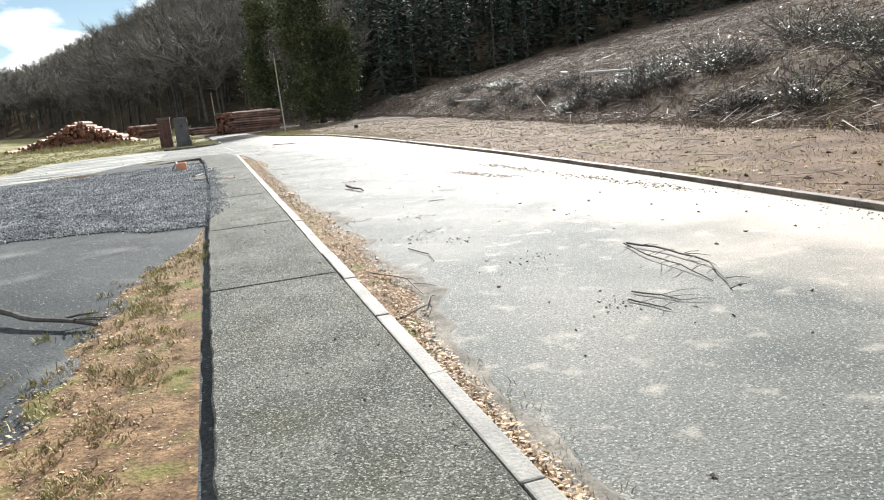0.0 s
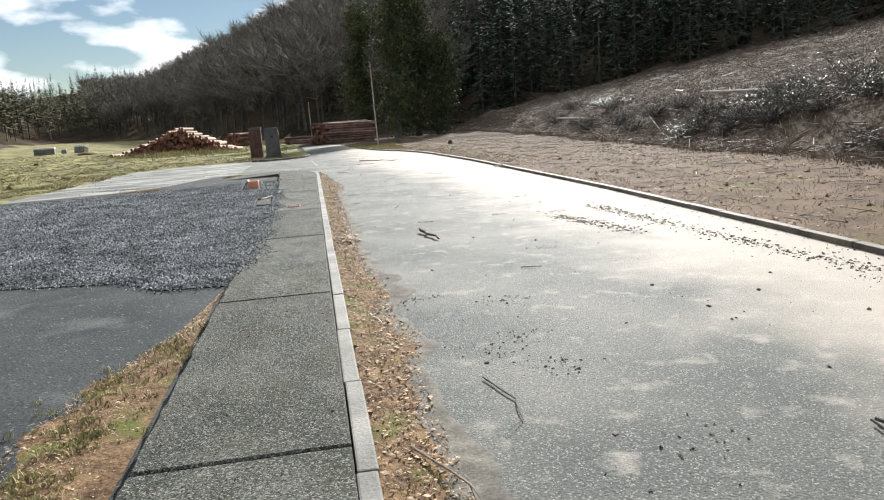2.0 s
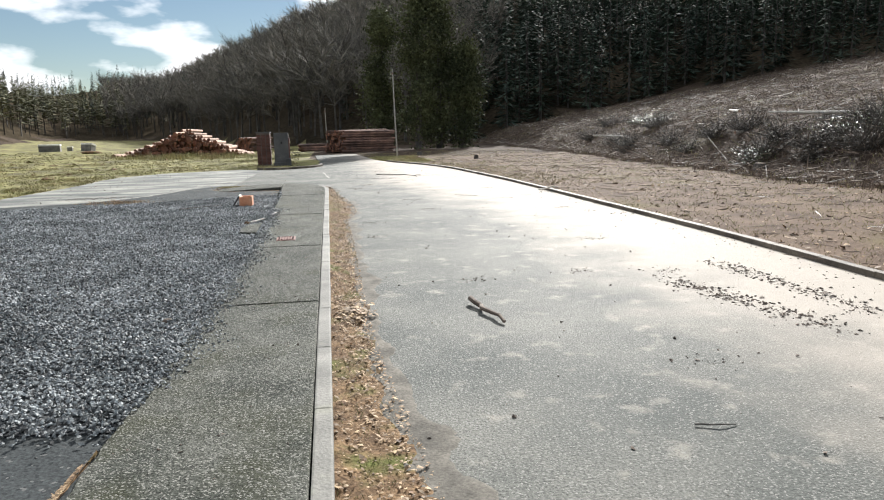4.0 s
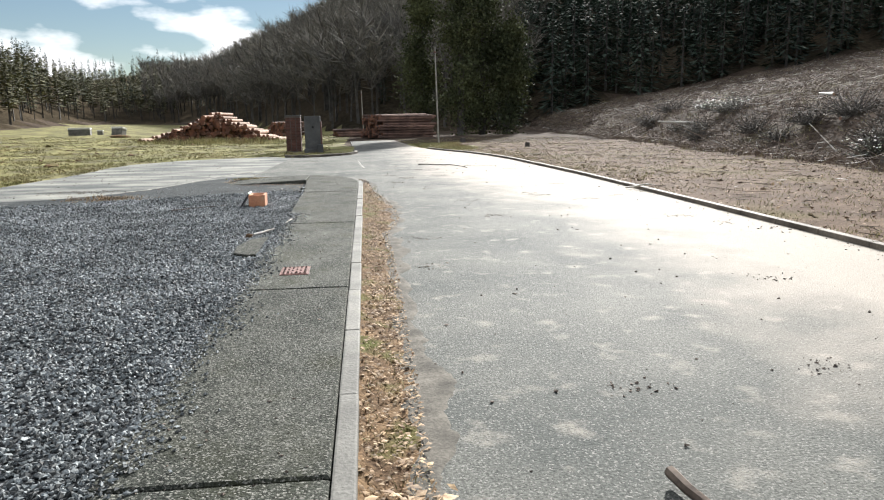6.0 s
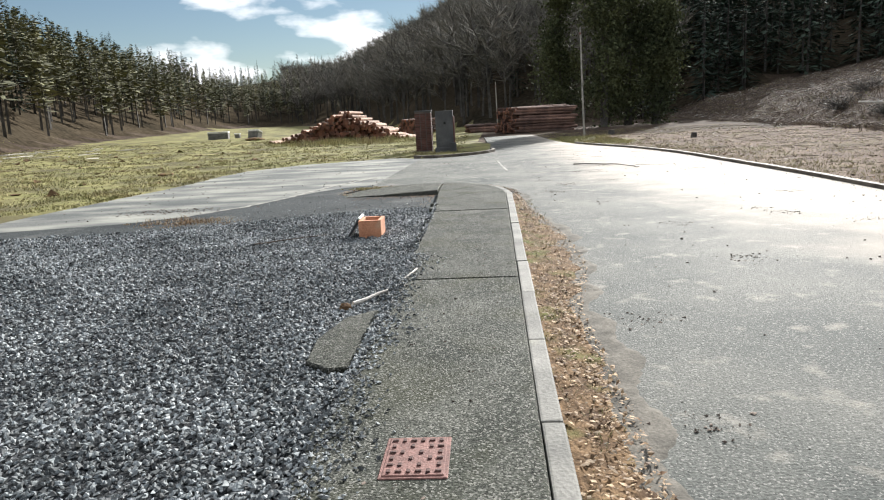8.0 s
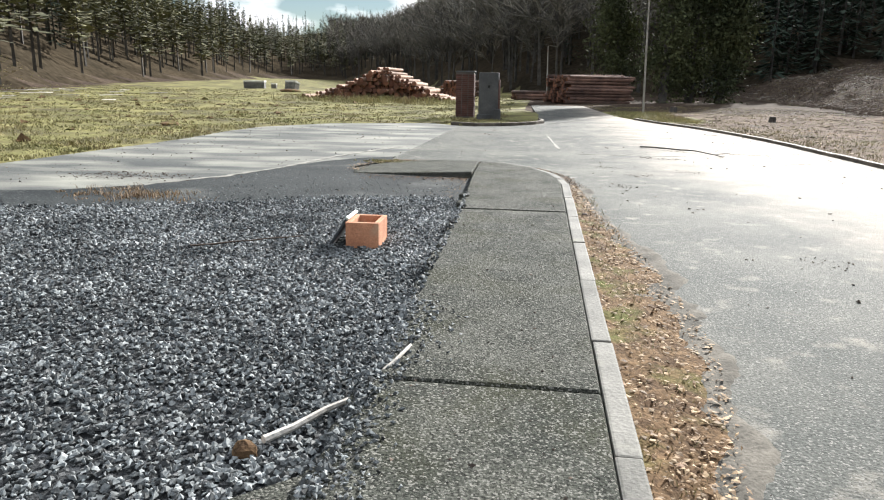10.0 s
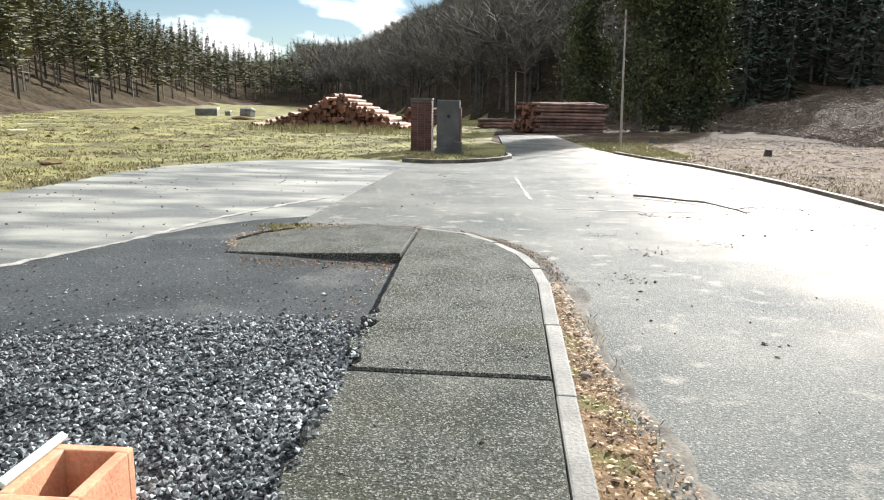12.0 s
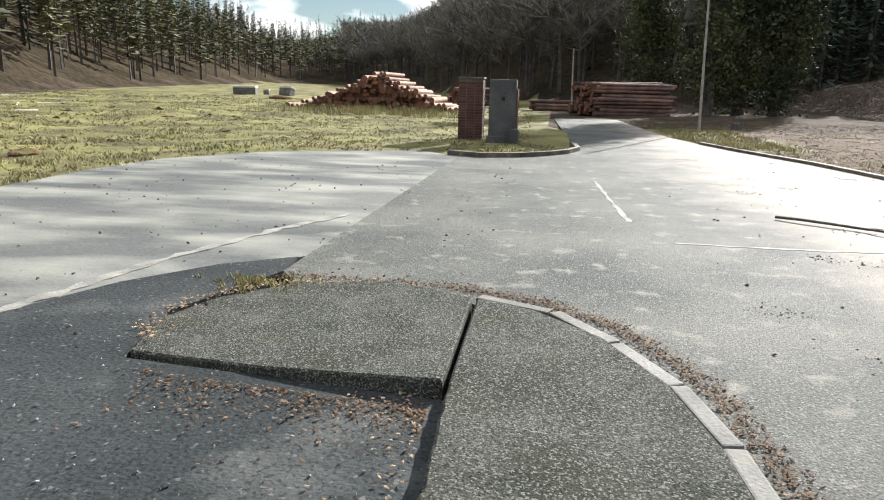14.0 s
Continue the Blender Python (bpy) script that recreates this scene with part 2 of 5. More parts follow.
def box(sx, sy, sz, at=(0, 0, 0), bevel=0.0, segments=1, rot=None):
    """A bevelled box standing on z = at[2]."""
    bm = bmesh.new()
    bmesh.ops.create_cube(bm, size=1)
    bmesh.ops.scale(bm, vec=(sx, sy, sz), verts=bm.verts)
    if bevel:
        bmesh.ops.bevel(bm, geom=bm.edges[:], offset=bevel, segments=segments, affect="EDGES", profile=0.6)
    bmesh.ops.translate(bm, vec=(0, 0, sz / 2), verts=bm.verts)
    if rot is not None:
        bmesh.ops.transform(bm, matrix=rot, verts=bm.verts)
    bmesh.ops.translate(bm, vec=at, verts=bm.verts)
    return bm


def prism(outline, z0, z1, bevel=0.0):
    """A slab over an outline in plan; z1 may be a function of x and y."""
    bm = bmesh.new()
    top = z1 if callable(z1) else (lambda x, y: z1)
    a = [bm.verts.new((x, y, z0)) for x, y in outline]
    b = [bm.verts.new((x, y, top(x, y))) for x, y in outline]
    k = len(outline)
    upper = bm.faces.new(b)
    bm.faces.new(a[::-1])
    for i in range(k):
        bm.faces.new((a[i], a[(i + 1) % k], b[(i + 1) % k], b[i]))
    bmesh.ops.recalc_face_normals(bm, faces=bm.faces)
    if bevel:
        bmesh.ops.bevel(bm, geom=list(upper.edges), offset=bevel, segments=1, affect="EDGES")
    bmesh.ops.triangulate(bm, faces=[f for f in bm.faces if len(f.verts) > 4])
    return bm


def sheet(outline, z=0.0, thick=0.12):
    return prism(outline, z - thick, z)


def tube(points, radii, sides=6, bm=None):
    """A tapered round bar through the points, with closed ends."""
    bm = bm or bmesh.new()
    rings = []
    pts = [Vector(p) for p in points]
    for i, p in enumerate(pts):
        way = (pts[min(i + 1, len(pts) - 1)] - pts[max(i - 1, 0)]).normalized()
        side = way.cross(Vector((0, 0, 1)) if abs(way.z) < 0.9 else Vector((1, 0, 0))).normalized()
        up = side.cross(way)
        r = radii[i] if isinstance(radii, (list, tuple)) else radii
        rings.append([bm.verts.new(p + r * (math.cos(a) * side + math.sin(a) * up))
                      for a in (2 * math.pi * k / sides for k in range(sides))])
    for r0, r1 in zip(rings, rings[1:]):
        for k in range(sides):
            bm.faces.new((r0[k], r0[(k + 1) % sides], r1[(k + 1) % sides], r1[k]))
    bm.faces.new(rings[0][::-1])
    bm.faces.new(rings[-1])
    bmesh.ops.recalc_face_normals(bm, faces=bm.faces)
    return bm


def thing(name, m, label, category, group=""):
    ob = new(name)
    ob.empty_display_size = 0.2
    ob.matrix_basis = m
    return tagged(ob, label, category, group)


def interp(x, xs, ys):
    return np.interp(x, xs, ys)


# ---- plan ----
def pave_left(y):
    """The free edge of the pavement."""
    return interp(y, [-30, -10.4, -7, -3.5, 0, 8.4, 11.6], [-1.12, -1.09, -1.08, -1.0, -1.0, -1.14, -1.28])


def kerb_right(y):
    return interp(y, [-30, -12, -7, 0, 12, 20, 24, 28, 32, 45], [5.1, 5.4, 5.75, 5.98, 5.9, 5.5, 5.0, 3.75, 2.9, 2.2])


def grass_edge(y):
    """The edge of the hard ground towards the field."""
    return interp(y, [-30, 0, 11, 17, 19.5, 21.4, 23.7, 25.1], [-9.6, -9.4, -9.1, -8.6, -8.7, -8.5, -7.1, -3.9])


AZ = [-180, -120, -90, -60, -45, -38, -34, -30, -26, -23, -20.5, -17.5, -15, -12.5, -10.5, -8, -5, -1.5, 3, 6, 15, 25, 40, 60, 90, 120, 180]
R0 = [60, 55, 50, 50, 52, 58, 74, 95, 125, 160, 195, 205, 200, 185, 155, 118, 96, 84, 78, 76, 84, 98, 105, 95, 80, 70, 60]
R1 = [200, 150, 140, 150, 160, 170, 190, 225, 270, 330, 420, 450, 450, 430, 340, 290, 260, 245, 235, 230, 230, 240, 240, 220, 200, 200, 200]
EL = [9, 11, 13, 13, 12, 10.6, 8.8, 7.2, 6.4, 5.6, 4.6, 4.9, 5.2, 5.1, 5.8, 7.1, 8.5, 10.1, 11.7, 12.8, 14.5, 15, 14.5, 13, 12, 10, 9]
TREE_H = 11.0


def bank(x, y):
    """The felled slope beside the road and the gentle rise of the field."""
    x, y = np.asarray(x, float), np.asarray(y, float)
    u = x - (13.5 + 0.09 * (np.clip(y, -40, 60) - 5))
    s = np.clip(u / 4.5, 0, 1)
    right = 1.7 * s * s * (3 - 2 * s) + 0.175 * np.clip(u - 4.5, 0, 65)
    left = 0.02 * np.clip(-x - 13, 0, 60)
    return right + left


def hill(x, y):
    x, y = np.asarray(x, float), np.asarray(y, float)
    r, a = np.hypot(x, y), np.degrees(np.arctan2(x, y))
    r0, r1, el = interp(a, AZ, R0), interp(a, AZ, R1), interp(a, AZ, EL)
    k = np.minimum(1, r0 / np.maximum(r, 1e-3))
    low = bank(x * k, y * k)
    top = r1 * np.tan(np.radians(el)) - TREE_H
    s = np.clip((r - r0) / (r1 - r0), 0, 1)
    return low + np.maximum(top - low, 0) * (s ** 0.9)


def bumps(x, y):
    return 0.5 * np.sin(x * 0.61 + 1.3 * np.sin(y * 0.37)) * np.sin(y * 0.53 + 0.7 * np.sin(x * 0.71)) + \
        0.3 * np.sin(x * 1.7 + y * 0.9) * np.sin(y * 1.9 - x * 0.6)


CORNER = [(0.105, 10.6), (0.06, 11.2), (-0.08, 11.86), (-0.4, 12.55), (-0.85, 13.03), (-1.31, 13.22)]
RAMP_BACK = [(-1.32, 13.25), (-2.0, 13.55), (-2.75, 13.47), (-3.2, 13.05), (-3.36, 12.6), (-3.22, 12.0)]
ISLAND = [(-3.9, 25.1), (-3.2, 24.25), (-2.4, 23.9), (-1.3, 24.35), (-0.5, 25.4), (-0.16, 26.45), (-0.4, 31.0)]
ys_road = [-30 + 2.5 * i for i in range(31)]
ROAD = ([(0.105, -30)] + CORNER + RAMP_BACK[1:3] + [(-3.0, 13.8), (-2.88, 24.1)] + ISLAND[2:] +
        [(-0.9, 45)] + [(float(kerb_right(y)), y) for y in reversed(ys_road)])
SEAM = [(-6.4, 9.25), (-5.6, 9.9), (-4.9, 11.0), (-4.44, 12.3), (-4.1, 13.2), (-3.6, 13.9), (-3.06, 14.3)]
YARD_NEAR = ([(float(grass_edge(y)), y) for y in (-30, -20, -10, 0, 6, 8.6)] + SEAM + [(-3.0, 13.8)] +
             [(x - 0.01, y + 0.02) for x, y in RAMP_BACK[3:]] + [(-3.2, 11.8), (-1.29, 11.6)] +
             [(float(pave_left(y)) - 0.01, y) for y in (11, 8.4, 0, -3.5, -7, -10.4, -30)])
APRON = ([(float(grass_edge(y)), y) for y in (8.6, 11, 14, 17, 19.5, 21.4, 23.7, 25.1)] + [(-3.2, 24.25), (-2.88, 24.1), (-2.99, 14.35)] +
         SEAM[::-1])


def inside(outline, x, y):
    """Whether points lie in an outline."""
    x, y = np.asarray(x, float), np.asarray(y, float)
    hit = np.zeros(x.shape, bool)
    for (x0, y0), (x1, y1) in zip(outline, outline[1:] + outline[:1]):
        if y0 != y1:
            c = (y0 > y) != (y1 > y)
            hit ^= c & (x < (x1 - x0) * (y - y0) / (y1 - y0) + x0)
    return hit


HARD = ([(float(grass_edge(y)), y) for y in (-30, -20, -10, 0, 6, 11, 14, 17, 19.5, 21.4, 23.7, 25.1)] +
        ISLAND[1:] + [(-0.9, 45)] +
        [(float(kerb_right(y)) + 0.1, y) for y in reversed(ys_road)])


def ground_z(x, y):
    """Height of the open ground."""
    x, y = np.asarray(x, float), np.asarray(y, float)
    soft = np.clip(np.hypot(x, y - 5) / 30, 0.15, 1.5)
    rough_side = np.clip((x - 10) / 8, 0, 1)
    return hill(x, y) + 0.02 + 0.07 * soft * bumps(x, y) + rough_side * 0.25 * bumps(x * 0.8, y * 0.8)


# ---- ground ----
def build_ground():
    def axis(lo, hi, step, end, grow):
        mid = list(np.arange(lo, hi + 1e-6, step))
        up, v, s = [], hi, step
        while v < end:
            s *= grow
            v += s
            up.append(v)
        dn, v, s = [], lo, step
        while v > -end:
            s *= grow
            v -= s
            dn.append(v)
        return np.array(dn[::-1] + mid + up)

    xs, ys = axis(-22, 30, 0.55, 900, 1.09), axis(-22, 50, 0.55, 900, 1.09)
    gx, gy = np.meshgrid(xs, ys)
    z = ground_z(gx, gy)
    z = np.where(inside(HARD, gx, gy), -0.1, z)
    verts = np.stack([gx, gy, z], -1).reshape(-1, 3)
    nx, ny = len(xs), len(ys)
    i = np.arange(nx - 1)[None, :] + nx * np.arange(ny - 1)[:, None]
    faces = np.stack([i, i + 1, i + 1 + nx, i + nx], -1).reshape(-1, 4)
    c = verts[faces].mean(1)
    x, y = c[:, 0], c[:, 1]
    r, a = np.hypot(x, y), np.degrees(np.arctan2(x, y))
    wob = 1.2 * bumps(x * 0.7, y * 0.7)
    index = np.zeros(len(faces), int)
    index[(x > 0) & (y < 48)] = 1
    index[(x > 14 + 0.09 * (y - 5) + wob)] = 2
    index[(x > 1.9) & (x < 5.6 + wob) & (y > 27.5) & (y < 37)] = 0
    index[(x > -1.2) & (y >= 37 + wob)] = 2
    index[(x < -20) & (r > interp(a, AZ, R0) - 9 + 3 * wob)] = 2
    index[r > interp(a, AZ, R0) + wob] = 3
    me = mesh_np("ground", verts, faces, [M_GRASS, M_VERGE, M_BRASH_GROUND, M_FOREST_FLOOR], index, True)
    tagged(new("ground", me), "valley floor of winter grass, bare soil and wooded hillsides", "ground", kind="structure")


build_ground()
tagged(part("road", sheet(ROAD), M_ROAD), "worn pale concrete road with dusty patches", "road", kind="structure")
tagged(part("yard", sheet(YARD_NEAR), M_YARD), "dark grey tarmac yard beside the pavement", "yard", kind="structure")
tagged(part("apron", sheet(APRON, -0.004), M_APRON), "pale streaked concrete apron at the road end", "pavement", kind="structure")

# ---- woods ----
def proto_broadleaf(rng):
    """A bare winter tree: trunk, limbs and fans of twigs, about 1 high. Returns verts, tris, slots."""
    v, f, s = [], [], []

    def blade(p, q, w, slot):
        d = q - p
        side = np.cross(d, rng.normal(size=3))
        side = side / (np.linalg.norm(side) + 1e-9) * w
        k = len(v)
        v.extend([p - side, p + side, q + side * 0.25])
        f.append((k, k + 1, k + 2))
        s.append(slot)

    def bar(p, q, w0, w1, slot):
        k = len(v)
        for c, w in ((p, w0), (q, w1)):
            for t in range(3):
                v.append(c + w * np.array([math.cos(2.1 * t), math.sin(2.1 * t), 0]))
        for t in range(3):
            u = (t + 1) % 3
            f.append((k + t, k + u, k + 3 + u))
            f.append((k + t, k + 3 + u, k + 3 + t))
            s.extend([slot, slot])

    base, top = np.zeros(3), np.array([0.03 * rng.normal(), 0.03 * rng.normal(), 0.62])
    bar(base, top, 0.017, 0.008, 0)
    tips = []
    for i in range(9):
        h = rng.uniform(0.28, 0.62)
        a = rng.uniform(0, 6.28)
        p = top * (h / 0.62)
        q = p + np.array([math.cos(a) * rng.uniform(0.1, 0.24), math.sin(a) * rng.uniform(0.1, 0.24), rng.uniform(0.14, 0.36)])
        bar(p, q, 0.007, 0.003, 0)
        tips += [(p, q)]
    for p, q in tips:
        for j in range(20):
            t = rng.uniform(0.35, 1)
            b = p + (q - p) * t
            d = (q - p) * 0.35 + rng.normal(size=3) * 0.095
            d[2] = abs(d[2]) * 0.8 + 0.02
            blade(b, b + d, 0.0055, 1)
    return np.array(v), np.array(f), np.array(s)


def proto_larch(rng):
    """A tall larch: a straight trunk, bare below, with many short uneven boughs above, 1 high."""
    v, f, s = [], [], []
    for t in range(3):
        v.append(np.array([0.013 * math.cos(2.1 * t), 0.013 * math.sin(2.1 * t), 0]))
    v.append(np.array([0.01 * rng.normal(), 0.01 * rng.normal(), 1.0]))
    for t in range(3):
        f.append((t, (t + 1) % 3, 3))
        s.append(0)
    for i in range(150):
        z = rng.uniform(0.2, 0.97) ** 0.8
        low = max(0.0, (0.36 - z) / 0.2)
        reach = (0.15 * (1 - z) ** 0.6 + 0.015) * rng.uniform(0.4, 1.15)
        a = rng.uniform(0, 6.28)
        d = np.array([math.cos(a), math.sin(a), rng.uniform(-0.35, 0.3)])
        e = np.array([-math.sin(a), math.cos(a), rng.uniform(-0.6, 0.6)])
        w = rng.uniform(0.008, 0.028) * (1 - 0.6 * min(low, 1))
        p = np.array([0, 0, z])
        o = len(v)
        v.extend([p, p + d * reach * 0.55 + e * w, p + d * reach, p + d * reach * 0.5 - e * w])
        f.extend([(o, o + 1, o + 2), (o, o + 2, o + 3)])
        s.extend([1, 1])
    return np.array(v), np.array(f), np.array(s)


def proto_fir(rng):
    """A close-grown fir: a straight trunk under many short drooping sprays to the ground, 1 high."""
    v, f, s = [], [], []
    for t in range(3):
        v.append(np.array([0.011 * math.cos(2.1 * t), 0.011 * math.sin(2.1 * t), 0]))
    v.append(np.array([0, 0, 1.0]))
    for t in range(3):
        f.append((t, (t + 1) % 3, 3))
        s.append(0)
    for i in range(230):
        z = 0.06 + 0.92 * rng.random()
        reach = (0.15 * (1 - z) ** 0.75 + 0.012) * rng.uniform(0.35, 1.15)
        a = rng.uniform(0, 6.28)
        d = np.array([math.cos(a), math.sin(a), rng.uniform(-0.55, 0.0)])
        e = np.array([-math.sin(a), math.cos(a), rng.uniform(-0.5, 0.5)])
        w = rng.uniform(0.006, 0.018)
        p = np.array([0, 0, z]) + 0.3 * reach * d
        o = len(v)
        v.extend([p, p + d * reach * 0.5 + e * w, p + d * reach * 0.75, p + d * reach * 0.45 - e * w])
        f.extend([(o, o + 1, o + 2), (o, o + 2, o + 3)])
        s.extend([1, 1])
    return np.array(v), np.array(f), np.array(s)


def scatter(protos, places, heights, rng, girth=(0.85, 1.25)):
    """Many trees in one mesh: each a turned and scaled copy of one of the shapes."""
    vs, fs, ss, off = [], [], [], 0
    pick = rng.integers(0, len(protos), len(places))
    for p, h, k in zip(places, heights, pick):
        v, f, s = protos[k]
        a = rng.uniform(0, 6.28)
        c, d = math.cos(a), math.sin(a)
        g = h * rng.uniform(*girth)
        w = np.empty_like(v)
        w[:, 0] = (v[:, 0] * c - v[:, 1] * d) * g + p[0]
        w[:, 1] = (v[:, 0] * d + v[:, 1] * c) * g + p[1]
        w[:, 2] = v[:, 2] * h + p[2]
        vs.append(w)
        fs.append(f + off)
        ss.append(s)
        off += len(v)
    return np.concatenate(vs), np.concatenate(fs), np.concatenate(ss)


def wood(name, label, protos, mats, a0, a1, depth, step, tall, seed, start=0.0):
    """Trees on the hillside between two bearings, from the wood's edge inwards."""
    rng = np.random.default_rng(seed)
    places, heights = [], []
    r_edge = lambda a: interp(a, AZ, R0) + start
    a_mid = 0.5 * (a0 + a1)
    r = float(np.min(r_edge(np.linspace(a0, a1, 9))))
    end = float(np.max(r_edge(np.linspace(a0, a1, 9)))) + depth
    while r < end:
        gap = step * (1 + max(0, r - 100) / 260)
        count = int(radians(a1 - a0) * r / gap)
        for i in range(count):
            a = a0 + (a1 - a0) * (i + rng.uniform(-0.4, 0.9)) / max(count, 1)
            rr = r + rng.uniform(-0.5, 0.5) * gap
            lo = r_edge(a)
            if lo <= rr <= lo + depth:
                x, y = rr * math.sin(radians(a)), rr * math.cos(radians(a))
                places.append((x, y, float(ground_z(x, y)) - 0.2))
                heights.append(rng.uniform(*tall))
        r += gap
    v, f, s = scatter(protos, places, heights, rng)
    ob = new(name, mesh_np(name, v, f, mats, s))
    return tagged(ob, label, "woodland", kind="stuff")


rng_tree = np.random.default_rng(5)
BROAD = [proto_broadleaf(rng_tree) for _ in range(7)]
LARCH = [proto_larch(rng_tree) for _ in range(6)]
FIR = [proto_fir(rng_tree) for _ in range(6)]
wood("bare_woodland", "bare grey-brown winter broadleaf wood on the steep hillside", BROAD, [M_BARK, M_TWIGS], -16, 15, 165, 3.2, (9, 13.5), 11)
wood("hill_conifers", "dark green spruces among the bare trees on the hillside", FIR, [M_BARK, M_NEEDLES], -16, 15, 150, 13, (8, 12), 12, 6)
wood("spruce_plantation", "dense dark spruce plantation, tinted blue-green for haze, above the felled slope", FIR, [M_BARK, M_NEEDLES], 12.5, 62, 95, 3.3, (11, 15), 18, -4)
wood("larch_wood", "olive winter larch and pine wood with bare lower trunks", LARCH, [M_BARK, M_LARCH], -75, -14, 95, 3.3, (8.8, 12.0), 13)
wood("field_conifers", "dark spruces standing among the larches", FIR, [M_BARK, M_NEEDLES], -75, -20, 60, 11, (7.5, 11.5), 17, 2)
wood("spruce_belt", "dark spruces topping the hill beside the field", FIR, [M_BARK, M_NEEDLES], -75, -10, 300, 8, (10, 14), 14, 45)
wood("wood_behind", "bare wood closing the valley behind the road", BROAD, [M_BARK, M_TWIGS], 62, 180, 40, 9, (10, 14), 15)
wood("wood_beyond", "bare wood closing the valley beyond the yard", BROAD, [M_BARK, M_TWIGS], -180, -75, 40, 9, (10, 14), 16)


# ---- pavement ----
def uneven_edge(a, b, count, amount, seed):
    """Points between two corners, roughly broken."""
    rng = random.Random(seed)
    out = []
    for i in range(1, count):
        t = i / count
        out.append((a[0] + (b[0] - a[0]) * t + rng.uniform(-1, 0.6) * amount, a[1] + (b[1] - a[1]) * t))
    return out


def build_pavement():
    top = tagged(new("pavement"), "raised pavement of rough exposed-aggregate concrete bays", "pavement", kind="structure")
    joints = [-30, -24, -19.8, -15.7, -10.6, -7.18, -3.42, 0.0, 4.02, 8.48]
    ragged = {-3.42: 0.035, 0.0: 0.05, 4.02: 0.035}
    for k, (y0, y1) in enumerate(zip(joints, joints[1:])):
        y0, y1 = y0 + 0.012, y1 - 0.012
        far, near = (float(pave_left(y1)), y1), (float(pave_left(y0)), y0)
        edge = uneven_edge(far, near, 34, ragged.get(joints[k], 0.012), k)
        bm = prism([(-0.006, y0), (-0.006, y1), far] + edge + [near], -0.12, 0.1, 0.012)
        part("slab", bm, M_SLAB, top)
    y0 = 8.512
    out = [(-0.006, y0), (-0.006, 10.6), (-0.05, 11.18), (-0.18, 11.8), (-0.47, 12.44), (-0.88, 12.88), (-1.29, 13.08), (-1.275, 11.62)]
    edge = uneven_edge((-1.275, 11.62), (-1.19, 9.7), 24, 0.01, 77) + [(-1.19, 9.7)] + uneven_edge((-1.19, 9.7), (-1.1, y0), 11, 0.1, 78)
    part("slab", prism(out + edge + [(-1.13, y0)], -0.12, 0.1, 0.014), M_SLAB, top)
    # the dropped slab that tilts down to the yard
    tilt = lambda x, y: 0.095 - 0.056 * (-1.3 - x)
    rim = [(-1.31, 11.64), (-1.33, 13.1)] + [(x + 0.0, y - 0.02) for x, y in RAMP_BACK[1:5]]
    bm = prism(rim + [(-3.22, 11.93), (-2.3, 11.74)], -0.15, tilt, 0.012)
    part("ramp_slab", bm, M_SLAB, top, "tilted broken corner slab sloping to the yard")


build_pavement()


def kerb_run(name, label, line, width, height, mat, unit, side, seed, sunk=0.15):
    """A row of kerb stones along a line in plan."""
    rng = random.Random(seed)
    top = tagged(new(name), label, "kerb", kind="structure")
    pts = [Vector((x, y)) for x, y in line]
    dist = [0.0]
    for a, b in zip(pts, pts[1:]):
        dist.append(dist[-1] + (b - a).length)

    def at(s):
        for i in range(len(pts) - 1):
            if s <= dist[i + 1] or i == len(pts) - 2:
                t = (s - dist[i]) / (dist[i + 1] - dist[i])
                return pts[i] + (pts[i + 1] - pts[i]) * t
    s, shapes = 0.0, {}
    while s + unit * 0.4 < dist[-1]:
        e = min(s + unit, dist[-1])
        a, b = at(s), at(e)
        key = round((b - a).length, 2)
        if key not in shapes:
            bm = box(width, key - 0.007, height + sunk, (0, 0, -sunk), 0.012, 2)
            me = bpy.data.meshes.new("kerb_stone")
            bm.to_mesh(me)
            bm.free()
            me.materials.append(mat)
            shapes[key] = me
        ob = new("kerb_stone", shapes[key])
        ob.parent = top
        mid, d = (a + b) / 2, (b - a).normalized()
        nrm = Vector((d.y, -d.x)) * side
        mid = mid + nrm * (width / 2 + rng.uniform(-0.004, 0.004))
        ob.matrix_basis = pose(mid.x, mid.y, rng.uniform(-0.003, 0.003), rng.uniform(-0.15, 0.15), rng.uniform(-0.8, 0.8),
                               math.degrees(math.atan2(d.y, d.x)) - 90 + rng.uniform(-0.12, 0.12))
        s = e
    return top


kerb_run("kerb_left", "pale worn concrete kerb edging the pavement", [(-0.001, -30.07), (-0.001, 10.63)], 0.105, 0.1, M_KERB, 1.198, 1, 3)
kerb_run("kerb_corner", "broken pale kerb round the pavement corner", [(x - 0.1 * (i < 4), y - 0.02 * i) for i, (x, y) in enumerate(CORNER)],
         0.1, 0.085, M_KERB, 0.62, 1, 4)
kerb_run("kerb_right", "low dirty concrete kerb along the soil verge", [(float(kerb_right(y)), y) for y in np.arange(-30, 31, 2.5)],
         0.12, 0.07, M_KERB_DARK, 0.95, 1, 5)
kerb_run("kerb_island", "low kerb round the grass island", ISLAND[1:6] + [(-0.3, 28.6)],
         0.12, 0.1, M_KERB_DARK, 0.9, -1, 6)


